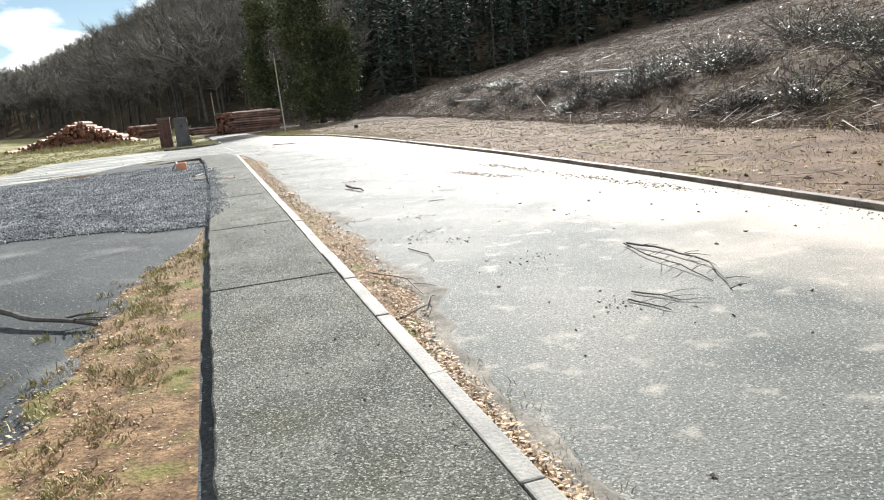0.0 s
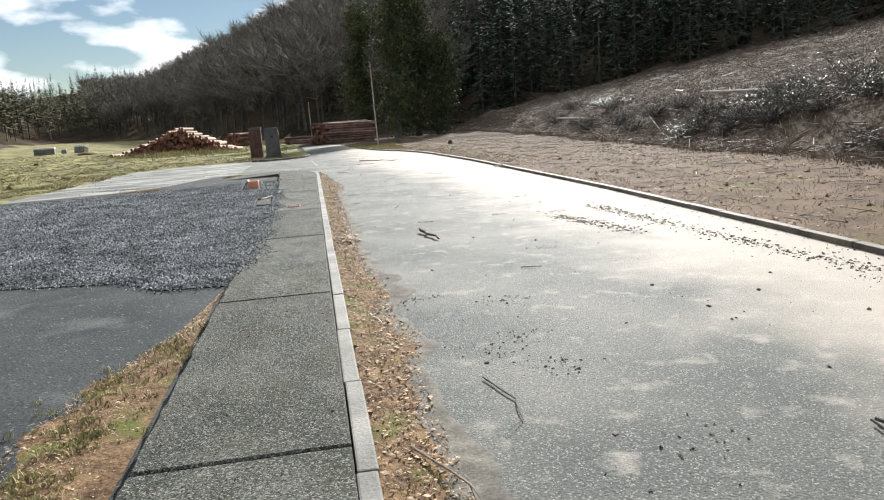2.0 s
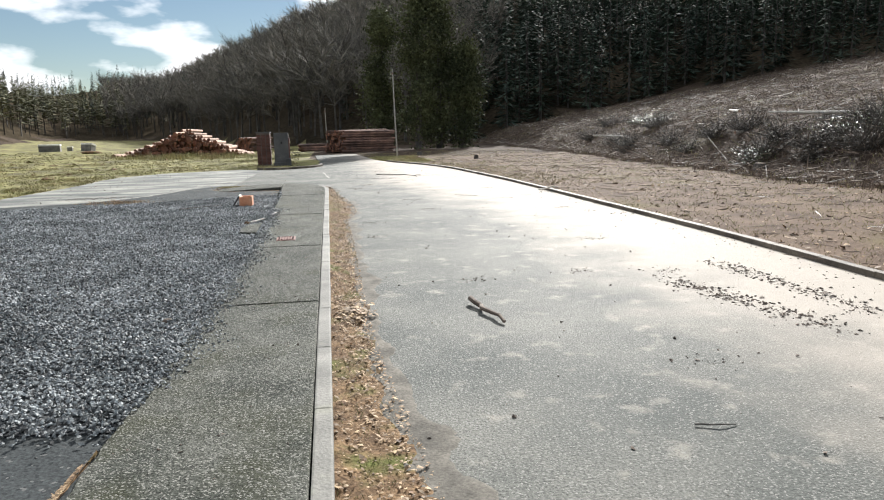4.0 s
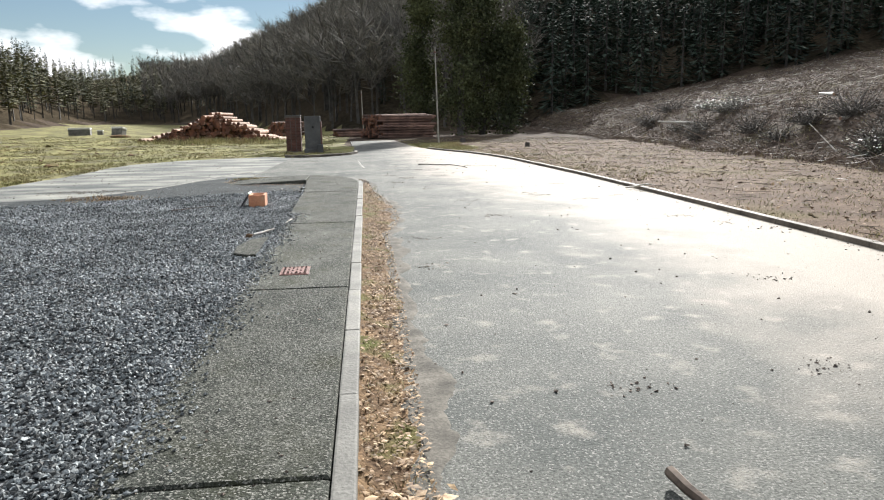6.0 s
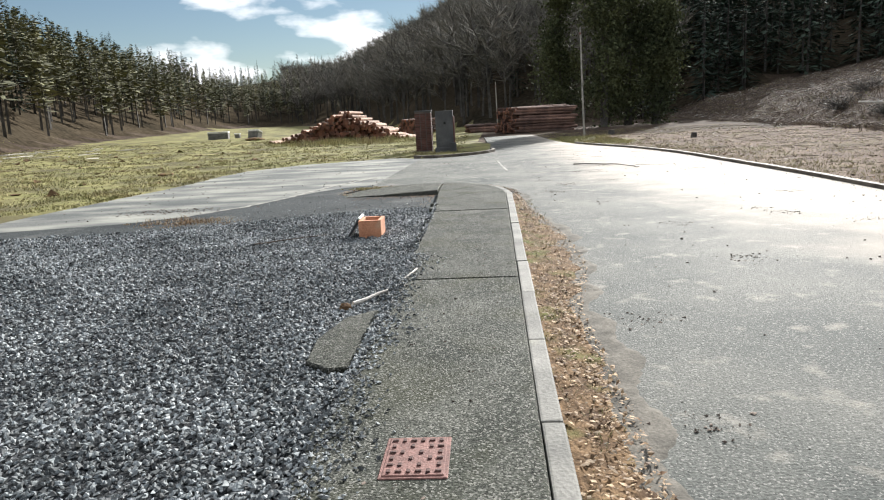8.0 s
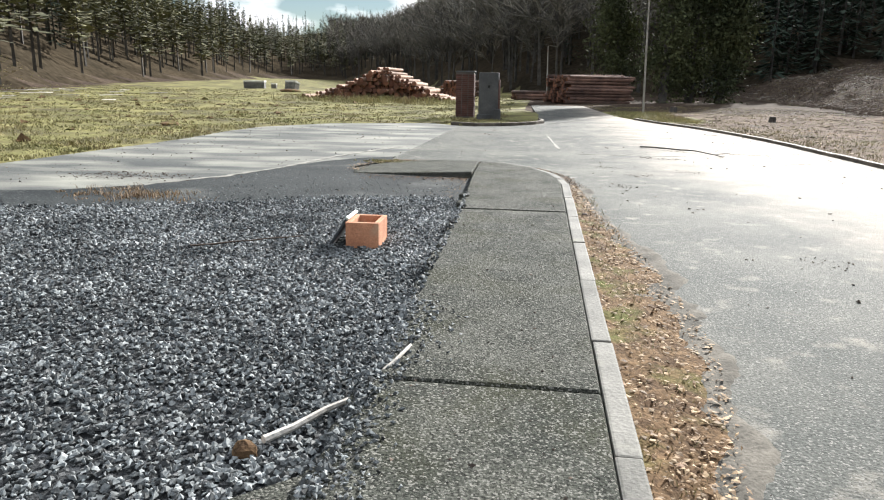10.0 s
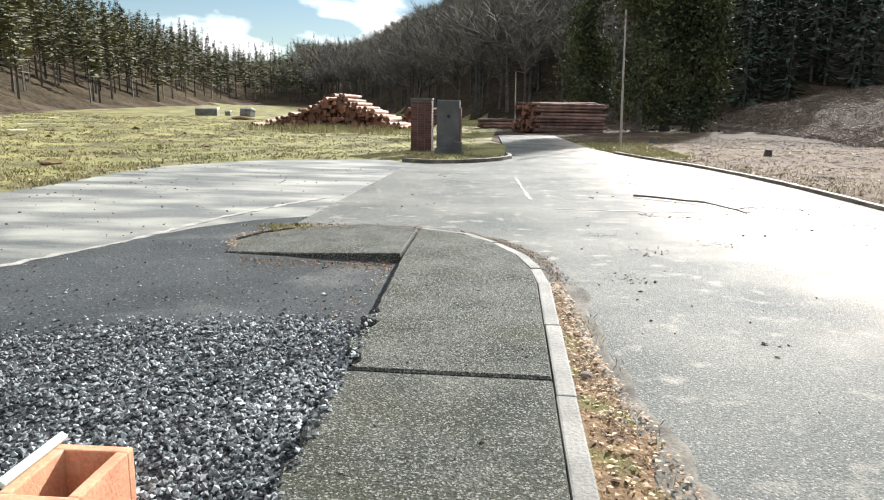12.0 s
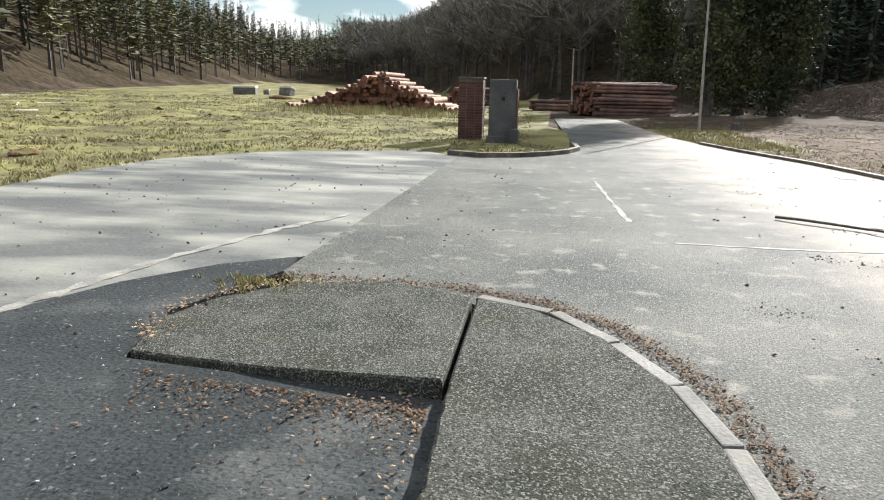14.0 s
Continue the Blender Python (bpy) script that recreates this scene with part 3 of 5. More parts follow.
# ---- gravel ----
def build_gravel():
    rng = np.random.default_rng(21)
    bed = [(float(grass_edge(y)) + 0.8, y) for y in (-4.6, 0, 5, 7.6)] + [(-6.3, 7.9), (-5.2, 8.15), (-3.8, 8.8), (-2.6, 9.4), (-1.45, 9.6), (-1.2, 9.3)] + \
        [(float(pave_left(y)) - 0.015, y) for y in (8.4, 4, 0, -3.5)] + [(-1.1, -6.0), (-1.9, -5.9), (-2.4, -5.3), (-4.1, -4.9)]
    tagged(part("gravel_bed", sheet(bed, 0.012, 0.02), M_GRAVEL_BED), "gravel bed darkened for the shade between stones", "gravel", kind="structure")
    # stones, thinning out with distance from the pavement
    n = 330000
    x = -1.0 - 9.0 * rng.random(n) ** 1.5
    y = rng.uniform(-6.4, 10.0, n)
    keep = inside(bed, x + rng.normal(0, 0.08, n), y + rng.normal(0, 0.12, n)) & (x < pave_left(y) + 0.05)
    keep |= (rng.random(n) < 0.05) & (y > -6) & (y < 4.6) & (x > -1.6) & (x < pave_left(y) + 0.25)
    x, y = x[keep][:135000], y[keep][:135000]
    n = len(x)
    size = rng.uniform(0.008, 0.0175, n) * (1 + 0.5 * np.clip((-x - 3.0) / 5, 0, 1))
    octa = np.array([[1, 0, 0], [-1, 0, 0], [0, 1, 0], [0, -1, 0], [0, 0, 1], [0, 0, -1]], float)
    tris = np.array([[0, 2, 4], [2, 1, 4], [1, 3, 4], [3, 0, 4], [2, 0, 5], [1, 2, 5], [3, 1, 5], [0, 3, 5]])
    v = octa[None] * rng.uniform(0.6, 1.5, (n, 6, 1)) + rng.normal(0, 0.25, (n, 6, 3))
    a = rng.uniform(0, 6.28, n)
    c, s = np.cos(a)[:, None], np.sin(a)[:, None]
    b = rng.uniform(-0.8, 0.8, n)
    cb, sb = np.cos(b)[:, None], np.sin(b)[:, None]
    X, Y, Z = v[..., 0] * c - v[..., 1] * s, v[..., 0] * s + v[..., 1] * c, v[..., 2] * 0.7
    X, Z = X * cb - Z * sb, X * sb + Z * cb
    lift = np.where(x > pave_left(y), 0.104, 0.016)
    v = np.stack([X * size[:, None] + x[:, None], Y * size[:, None] + y[:, None],
                  Z * size[:, None] + (lift + size * rng.uniform(0.1, 0.9, n))[:, None]], -1).reshape(-1, 3)
    f = (tris[None] + 6 * np.arange(n)[:, None, None]).reshape(-1, 3)
    tagged(new("gravel", mesh_np("gravel", v, f, [M_GRAVEL])), "loose crushed grey stone filling the yard bay", "gravel", kind="stuff")


build_gravel()


# ---- things ----
def brick_pier(at, w, d, h):
    """A free-standing pier of red brick, course by course."""
    top = thing("brick_pier", pose(*at), "weathered red brick pier standing on the grass island", "pier")
    part("core", box(w - 0.02, d - 0.02, h, (0, 0, -0.1)), M_MORTAR, top)
    me = bpy.data.meshes.new("brick")
    bm = box(0.215, 0.1, 0.065, (0, 0, 0), 0.006)
    bm.to_mesh(me)
    bm.free()
    me.materials.append(M_BRICK)
    for r in range(int((h - 0.1) / 0.075)):
        z = r * 0.075
        k = int(w / 0.225)
        for sgn, run, across in ((-1, w, d), (1, w, d)):
            for i in range(k):
                ob = new("brick", me)
                ob.parent = top
                ob.matrix_basis = pose(-w / 2 + 0.11 + i * (w - 0.22) / (k - 1) + (0.0 if r % 2 else 0.004), sgn * (d / 2 - 0.05), z)
        k = int((d - 0.2) / 0.225)
        for sgn in (-1, 1):
            for i in range(k):
                ob = new("brick", me)
                ob.parent = top
                ob.matrix_basis = pose(sgn * (w / 2 - 0.05), -d / 2 + 0.215 + i * 0.225 + 0.0, z, 0, 0, 90)
    part("cap", box(w + 0.04, d + 0.04, 0.06, (0, 0, h - 0.1), 0.01), M_RENDER, top, "thin weathered concrete cap")
    return top


def render_pier(at, w, d, h):
    """A pier with cement render, brick showing at its side, and a footing."""
    top = thing("rendered_pier", pose(*at), "grey cement-rendered pier with a small wall box on the island", "pier")
    part("body", box(w, d, h, (0, 0, -0.1), 0.02, 2), M_RENDER, top)
    part("brick_side", box(0.05, d * 0.9, h * 0.8, (w / 2 + 0.022, 0, 0.0), 0.008), M_BRICK, top, "exposed red brick edge")
    part("footing", box(0.26, 0.3, 0.42, (w / 2 - 0.02, -d / 2 - 0.1, -0.1), 0.02, 2), M_RENDER, top, "dark broken footing block")
    part("plinth", box(w + 0.1, d + 0.12, 0.22, (0, 0, -0.1), 0.03, 2), M_RENDER, top)
    # flat dark plate on the face, painted as the shade of a socket
    part("recess", box(0.09, 0.012, 0.1, (0.02, -d / 2 - 0.004, h * 0.62), 0.002), M_VOID_SHADE, top, "dark plate painted as a shaded socket in the face")
    return top


brick_pier((-3.22, 29.0, 0.07), 0.7, 0.62, 1.74)
render_pier((-2.27, 28.4, 0.07), 0.73, 0.64, 1.74)


def pole(at, h, r):
    top = thing("pole", pose(*at, 0, -1.6, 0), "slim weathered wooden pole without wires beside the road", "pole", "roadside poles")
    part("shaft", tube([(0, 0, -0.3), (0, 0, h * 0.5), (0.02, 0, h)], [r, r * 0.85, r * 0.65], 10), M_POLE, top)
    part("collar", tube([(0, 0, h - 0.35), (0, 0, h - 0.25)], r * 0.95, 10), M_RUST, top, "thin rusty band")
    return top


pole((4.6, 36.8, 0.05), 5.6, 0.055)
pole((0.1, 52.0, 0.05), 3.7, 0.055)


def log_pile(name, label, origin, turn, length, rows, radius, seed, slump=0.0, ends=0.3, bark=None):
    """Round timber stacked in a heap: logs lie along local y, rows is the logs of each layer from the ground."""
    rng = random.Random(seed)
    top = thing(name, pose(*origin, 0, 0, turn), label, "log pile")
    shapes = []
    for k in range(5):
        bm = bmesh.new()
        r0 = radius * rng.uniform(0.75, 1.2)
        tube([(0, 0, 0), (rng.uniform(-.03, .03), length * 0.5, 0), (0, length, 0)], [r0, r0 * 0.93, r0 * 0.85], 8, bm)
        bm.faces.ensure_lookup_table()
        for fc in bm.faces:
            fc.material_index = 1 if abs(fc.normal.y) > 0.8 else 0
        me = bpy.data.meshes.new("log")
        bm.to_mesh(me)
        bm.free()
        me.materials.append(bark or M_LOG_BARK)
        me.materials.append(M_LOG_END)
        shapes.append(me)
    for layer, (x0, count) in enumerate(rows):
        for i in range(count):
            ob = new("log", rng.choice(shapes))
            ob.parent = top
            ob.matrix_basis = pose(x0 + i * radius * 2.0 + rng.uniform(-.04, .04), rng.uniform(-ends, ends),
                                   radius + layer * radius * 1.72 + rng.uniform(-.03, .03), rng.uniform(-slump, slump), 0,
                                   rng.uniform(-slump, slump))
    return top


rows = []
for k in range(9):
    half = 5.05 * (1 - (k / 9.0) ** 0.8)
    rows.append((-half * 1.15 + 0.3, max(3, int(2.05 * half / 0.274))))
log_pile("log_pile", "large heap of reddish cut logs, bark coloured as if sunlit", (-10.75, 48.2, 0.03), -2, 4.4, rows, 0.137, 8, 1.6, 0.4)
log_pile("log_stack", "long stack of peeled round timber beside the track", (0.05, 50.3, 0.05), -60, 5.0,
         [(0.05 * k, 12 - (k > 4) - (k > 6)) for k in range(9)], 0.113, 9, 1.4, 0.3, M_LOG_SHADED)
log_pile("log_stack", "small stack of logs behind the large heap", (-8.6, 60.0, 0.1), -30, 3.5,
         [(0.1 * k, 8 - k // 2) for k in range(6)], 0.12, 10, 1.0, 0.2, M_LOG_SHADED)
log_pile("log_stack", "low row of dark logs by the far track", (-2.5, 56.0, 0.05), -75, 4.0,
         [(0.1 * k, 6 - k) for k in range(3)], 0.12, 12, 1.0, 0.2, M_LOG_SHADED)


# ---- scattered small stuff ----
def stones_mesh(name, label, x, y, z, size, mat, seed, category, flat=0.7):
    rng = np.random.default_rng(seed)
    n = len(x)
    octa = np.array([[1, 0, 0], [-1, 0, 0], [0, 1, 0], [0, -1, 0], [0, 0, 1], [0, 0, -1]], float)
    tris = np.array([[0, 2, 4], [2, 1, 4], [1, 3, 4], [3, 0, 4], [2, 0, 5], [1, 2, 5], [3, 1, 5], [0, 3, 5]])
    v = octa[None] * rng.uniform(0.5, 1.6, (n, 6, 1)) + rng.normal(0, 0.3, (n, 6, 3))
    v[..., 2] *= flat
    v = v * size[:, None, None] + np.stack([x, y, z], -1)[:, None]
    f = (tris[None] + 6 * np.arange(n)[:, None, None]).reshape(-1, 3)
    return tagged(new(name, mesh_np(name, v.reshape(-1, 3), f, [mat])), label, category, kind="stuff")


def sticks_mesh(name, label, p, d, r, mats, slots, category="brash"):
    """Three-sided tapering bars from p along d."""
    n = len(p)
    side = np.cross(d, np.array([0.13, 0.2, 1.0]))
    side /= np.linalg.norm(side, axis=1)[:, None] + 1e-9
    up = np.cross(side, d)
    up /= np.linalg.norm(up, axis=1)[:, None] + 1e-9
    v = np.empty((n, 6, 3))
    for k in range(3):
        o = math.cos(2.094 * k) * side + math.sin(2.094 * k) * up
        v[:, k] = p + o * r[:, None]
        v[:, 3 + k] = p + d + o * r[:, None] * 0.5
    tri = np.array([[0, 1, 4], [0, 4, 3], [1, 2, 5], [1, 5, 4], [2, 0, 3], [2, 3, 5], [3, 4, 5], [0, 2, 1]])
    f = (tri[None] + 6 * np.arange(n)[:, None, None]).reshape(-1, 3)
    return tagged(new(name, mesh_np(name, v.reshape(-1, 3), f, mats, np.repeat(slots, 8))), label, category, kind="stuff")


def blades_mesh(name, label, x, y, z, h, w, lean, mat, seed, category="grass", each=5, spread=0.06):
    """Tufts of pointed blades."""
    rng = np.random.default_rng(seed)
    x, y, z, h, w = (np.repeat(a, each) for a in (x, y, z, h, w))
    n = len(x)
    a = rng.uniform(0, 6.28, n)
    x, y = x + rng.normal(0, 1, n) * spread * h / 0.15, y + rng.normal(0, 1, n) * spread * h / 0.15
    h = h * rng.uniform(0.5, 1.15, n)
    b = rng.uniform(0, 6.28, n)
    L = lean * rng.uniform(0.3, 1.4, n)
    base = np.stack([x, y, z], -1)
    off = np.stack([np.cos(a) * w, np.sin(a) * w, np.zeros(n)], -1)
    tip = base + np.stack([np.cos(b) * h * L, np.sin(b) * h * L, h], -1)
    mid = base + np.stack([np.cos(b) * h * L * 0.3, np.sin(b) * h * L * 0.3, h * 0.6], -1)
    v = np.stack([base - off, base + off, mid + off * 0.7, tip, mid - off * 0.7], 1)
    tri = np.array([[0, 1, 2], [0, 2, 4], [4, 2, 3]])
    f = (tri[None] + 5 * np.arange(n)[:, None, None]).reshape(-1, 3)
    return tagged(new(name, mesh_np(name, v.reshape(-1, 3), f, [mat])), label, category, kind="stuff")


def leaves_mesh(name, label, x, y, z, size, mat, seed):
    """Curled dead leaves and bark chips lying about."""
    rng = np.random.default_rng(seed)
    n = len(x)
    a, t = rng.uniform(0, 6.28, n), rng.normal(0, 0.35, n)
    c, s = np.cos(a), np.sin(a)
    asp = rng.uniform(0.3, 0.8, n)
    loc = np.array([[-1, 0], [0, -1], [1, 0], [0, 1]], float)
    v = np.empty((n, 4, 3))
    for k in range(4):
        u, w = loc[k, 0] * size, loc[k, 1] * size * asp
        v[:, k, 0], v[:, k, 1] = x + u * c - w * s, y + u * s + w * c
        v[:, k, 2] = z + u * t + np.where(loc[k, 1] != 0, size * 0.35 * rng.random(n), 0)
    tri = np.array([[0, 1, 3], [1, 2, 3]])
    f = (tri[None] + 4 * np.arange(n)[:, None, None]).reshape(-1, 3)
    return tagged(new(name, mesh_np(name, v.reshape(-1, 3), f, [mat])), label, "leaf litter", kind="stuff")


def soil_strip(name, label, y0, y1, inner, outer, height, seed, mat=M_SOIL):
    """A ragged strip of soil banked against an edge."""
    rng = np.random.default_rng(seed)
    ys = np.arange(y0, y1, 0.045)
    k = 12
    u = np.linspace(0, 1, k)
    rag = 1 + 0.16 * np.sin(ys * 5.1) * np.sin(ys * 2.3) + np.convolve(rng.normal(0, 0.13, len(ys)), np.ones(7) / 7, "same")
    x = inner(ys)[:, None] + (outer(ys) - inner(ys))[:, None] * u[None] * rag[:, None]
    y = np.repeat(ys[:, None], k, 1) + rng.normal(0, 0.008, x.shape)
    z = 0.003 + height * (1 - u[None]) ** 1.2 * rng.uniform(0.55, 1.2, x.shape) + np.abs(rng.normal(0, 0.005, x.shape))
    z[:, -1] = -0.01
    v = np.stack([x, y, z], -1).reshape(-1, 3)
    i = np.arange(len(ys) - 1)[:, None] * k + np.arange(k - 1)[None]
    f = np.stack([i, i + 1, i + 1 + k, i + k], -1).reshape(-1, 4)
    return tagged(new(name, mesh_np(name, v, f, [mat], None, True)), label, "soil", kind="structure")


def gutter(y):
    return interp(y, [-30, -13.7, -12.5, -11.4, -9.5, -8.6, -8, -7, -5.3, -3.7, -1.3, 1.5, 3.2, 4, 5, 6.3, 8, 9, 10.2, 11],
                  [.2, .22, .27, .47, .47, .6, .46, .55, .44, .4, .42, .43, .4, .52, .64, .6, .45, .3, .25, .17])


def dirt_left(y):
    return interp(y, [-30, -16, -12.4, -11.8, -10.4, -9.2, -8.4, -7.6, -6.6, -6.0], [-3.4, -2.7, -2.25, -2.05, -1.95, -1.8, -1.55, -1.3, -1.16, -1.12])


soil_strip("gutter_soil", "brown soil and leaf litter along the kerb", -30, 10.9, lambda y: np.full(len(y), 0.1), gutter, 0.045, 41)
soil_strip("gutter_silt", "dry tan silt washed out along the gutter", -30, 11.0, lambda y: np.full(len(y), 0.15), lambda y: gutter(y) + 0.1 + 0.12 * np.abs(np.sin(y * 0.7)), 0.002, 40, M_SILT)
soil_strip("yard_soil", "brown mossy soil along the pavement edge", -30, -6.2, lambda y: pave_left(y) - 0.08, dirt_left, 0.012, 42)
rng = np.random.default_rng(43)
n = 17000
y = rng.uniform(-19, 10.9, n)
x = 0.11 + (gutter(y) - 0.1) * rng.random(n) ** 0.8 * 1.1
leaves_mesh("leaf_litter", "dry brown leaves and bark chips in the gutter", x, y, 0.012 + 0.04 * (1 - np.clip((x - 0.1) / 0.5, 0, 1)), 0.004 + 0.02 * rng.random(n) ** 2.2, M_LEAF, 44)
n = 13000
y = rng.uniform(-19, -6.4, n)
x = pave_left(y) - 0.1 + (dirt_left(y) - pave_left(y) + 0.08) * rng.random(n)
leaves_mesh("leaf_litter", "dry leaves and moss on the yard soil", x, y, np.full(n, 0.012), 0.004 + 0.015 * rng.random(n) ** 1.8, M_LEAF, 45)
n = 260
y = rng.uniform(-18, -7.5, n)
x = dirt_left(y) + rng.normal(0.25, 0.25, n)
blades_mesh("moss_tufts", "yellow-green grass and moss tufts on the yard edge", x, y, np.full(n, 0.005), rng.uniform(0.02, 0.07, n), rng.uniform(0.003, 0.007, n), 0.8, M_BLADE, 46, each=16, spread=0.12)
# litter round the rounded pavement end
t = rng.random(3600)
px = interp(t, [0, .2, .4, .6, .8, 1], [0.2, 0.05, -0.35, -0.85, -1.6, -3.0])
py = interp(t, [0, .2, .4, .6, .8, 1], [10.9, 12.0, 12.85, 13.3, 13.6, 13.6])
leaves_mesh("leaf_litter", "leaves and soil gathered round the pavement corner", px + rng.normal(0.03, 0.055, 3600), py + rng.normal(0.05, 0.055, 3600), np.full(3600, 0.012), rng.uniform(0.004, 0.017, 3600), M_LEAF_DARK, 47)
n = 500
x, y = -1.35 - 1.5 * rng.random(n) ** 1.3, 11.55 - np.abs(rng.normal(0, 0.22, n))
leaves_mesh("leaf_litter", "dark leaves below the raised slab edge", x, y, np.full(n, 0.012), rng.uniform(0.004, 0.014, n), M_LEAF_DARK, 48)
n = 60
blades_mesh("moss_tufts", "green moss at the slab corner", rng.normal(-3.0, 0.22, n), rng.normal(13.4, 0.1, n), np.full(n, 0.0), rng.uniform(0.015, 0.05, n), np.full(n, 0.005), 0.8, M_BLADE, 49, each=14, spread=0.12)
# leaf pile against the kerb
n = 160
leaves_mesh("leaf_litter", "heap of large pale leaves against the kerb", rng.normal(0.32, 0.08, n), rng.normal(-3.76, 0.13, n), 0.02 + 0.06 * rng.random(n), rng.uniform(0.02, 0.05, n), M_LEAF, 50)

# mud lumps and grit on the road
n = 1500
x, y = rng.uniform(0.5, 5.7, n), rng.uniform(-18, 30, n)
size = 0.003 + 0.016 * rng.random(n) ** 4
stones_mesh("mud_lumps", "small dark lumps of dry mud on the road", x, y, size * 0.4, size, M_LUMP, 51, "mud", 0.5)
cx, cy = rng.uniform(0.8, 5.5, 46), rng.uniform(-16, 26, 46)
k = rng.integers(0, 46, 2600)
x, y = cx[k] + rng.normal(0, 0.13, 2600), cy[k] + rng.normal(0, 0.1, 2600)
keep = (x > 0.4) & (x < 5.6)
x, y = x[keep], y[keep]
stones_mesh("mud_clusters", "clusters of crumbled dark mud on the road", x, y, np.full(len(x), 0.004), 0.003 + 0.011 * rng.random(len(x)) ** 2.5, M_LUMP, 52, "mud", 0.45)
n = 2200
s_ = rng.random(n)
track = rng.integers(0, 3, n)
x = np.choose(track, [3.75 + 0.45 * s_, 4.75 + 0.1 * s_, 4.9 + 0.3 * s_]) + rng.normal(0, 0.11, n)
y = np.choose(track, [-2.9 - 2.1 * s_, -2.2 - 2.6 * s_, -5.2 - 3.5 * s_]) + rng.normal(0, 0.15, n)
stones_mesh("mud_tracks", "crumbled mud left by tyres beside the verge", x, y, np.full(n, 0.004), 0.003 + 0.019 * rng.random(n) ** 2.5, M_LUMP, 53, "mud", 0.4)
n = 900
x, y = rng.uniform(-8.6, -1.4, n), rng.uniform(9.6, 23, n)
stones_mesh("yard_grit", "grit and small stones on the apron", x, y, np.full(n, 0.003), 0.004 + 0.016 * rng.random(n) ** 4, M_LUMP, 54, "grit")
n = 1300
y = rng.uniform(-19, 11, n)
x = pave_left(y) + 0.05 + (-pave_left(y) - 0.1) * rng.random(n)
stones_mesh("pavement_grit", "grit and crumbs on the pavement", x, y, np.full(n, 0.102), 0.002 + 0.008 * rng.random(n) ** 3, M_LUMP, 55, "grit")

# ---- felled slope ----
def felled_pole(at, turn, length, r, k):
    top = thing("felled_pole", pose(*at, 0, 0, turn), "pale debarked pole lying on the felled slope", "log", "poles on the slope")
    part("shaft", tube([(0, 0, 0.1), (length * 0.5, 0, 0.14), (length, 0, 0.2)], [r, r * 0.85, r * 0.6], 8), M_PALE_STICK, top)
    part("butt", tube([(-0.012, 0, 0.1), (0.002, 0, 0.1)], r * 0.92, 8), M_LOG_BARK, top, "sawn butt end")


# beyond the one real pole, pale poles are added as bright glints
for k, (x_, y_, turn_, ln_) in enumerate([(19.5, 14.0, 130, 3.0), (17.2, 18.0, 20, 1.2), (21.0, 24.0, 75, 1.8), (16.6, 8.0, -15, 1.4), (24.0, 17.0, 40, 2.2), (18.0, 31.0, 160, 2.0)]):
    felled_pole((x_, y_, float(ground_z(x_, y_)) + 0.12), turn_, ln_, 0.07, k)


def on_slope(n, seed, far=1.0):
    rng = np.random.default_rng(seed)
    y = rng.uniform(-18, 80, n)
    u = -0.5 + 55 * rng.random(n) ** (1.7 * far)
    x = 13.5 + 0.09 * (np.clip(y, -40, 60) - 5) + u
    ok = np.hypot(x, y) < interp(np.degrees(np.arctan2(x, y)), AZ, R0) + 6
    return x[ok], y[ok], u[ok], rng


x, y, u, rng = on_slope(30000, 61)
n = len(x)
a = rng.normal(0.3, 1.0, n)
ln = rng.uniform(0.25, 1.0, n) * (1 + 1.2 * (rng.random(n) < 0.12))
d = np.stack([np.cos(a) * ln, np.sin(a) * ln, rng.normal(0.05, 0.2, n) * ln], -1)
p = np.stack([x, y, ground_z(x, y) + 0.02 + 0.22 * rng.random(n) ** 2], -1)
# share of bleached sticks, raised so they also stand for white glints
slot = (rng.random(n) < 0.08).astype(int)
sticks_mesh("brash", "tangled grey-brown branches left on the felled slope", p, d, rng.uniform(0.008, 0.028, n), [M_STICK, M_PALE_STICK], slot)
x, y, u, rng = on_slope(16000, 62)
n = len(x)
blades_mesh("slope_weeds", "dead brown bracken and bramble on the felled slope", x, y, ground_z(x, y) - 0.05, rng.uniform(0.12, 0.42, n), rng.uniform(0.006, 0.02, n), 1.0, M_STICK, 63, "bracken", 6, 0.14)
x, y, u, rng = on_slope(5000, 64)
n = len(x)
blades_mesh("slope_grass", "yellowed grass on the felled slope", x, y, ground_z(x, y) - 0.03, rng.uniform(0.08, 0.25, n), rng.uniform(0.006, 0.016, n), 0.9, M_BLADE, 65, "grass", 6, 0.16)


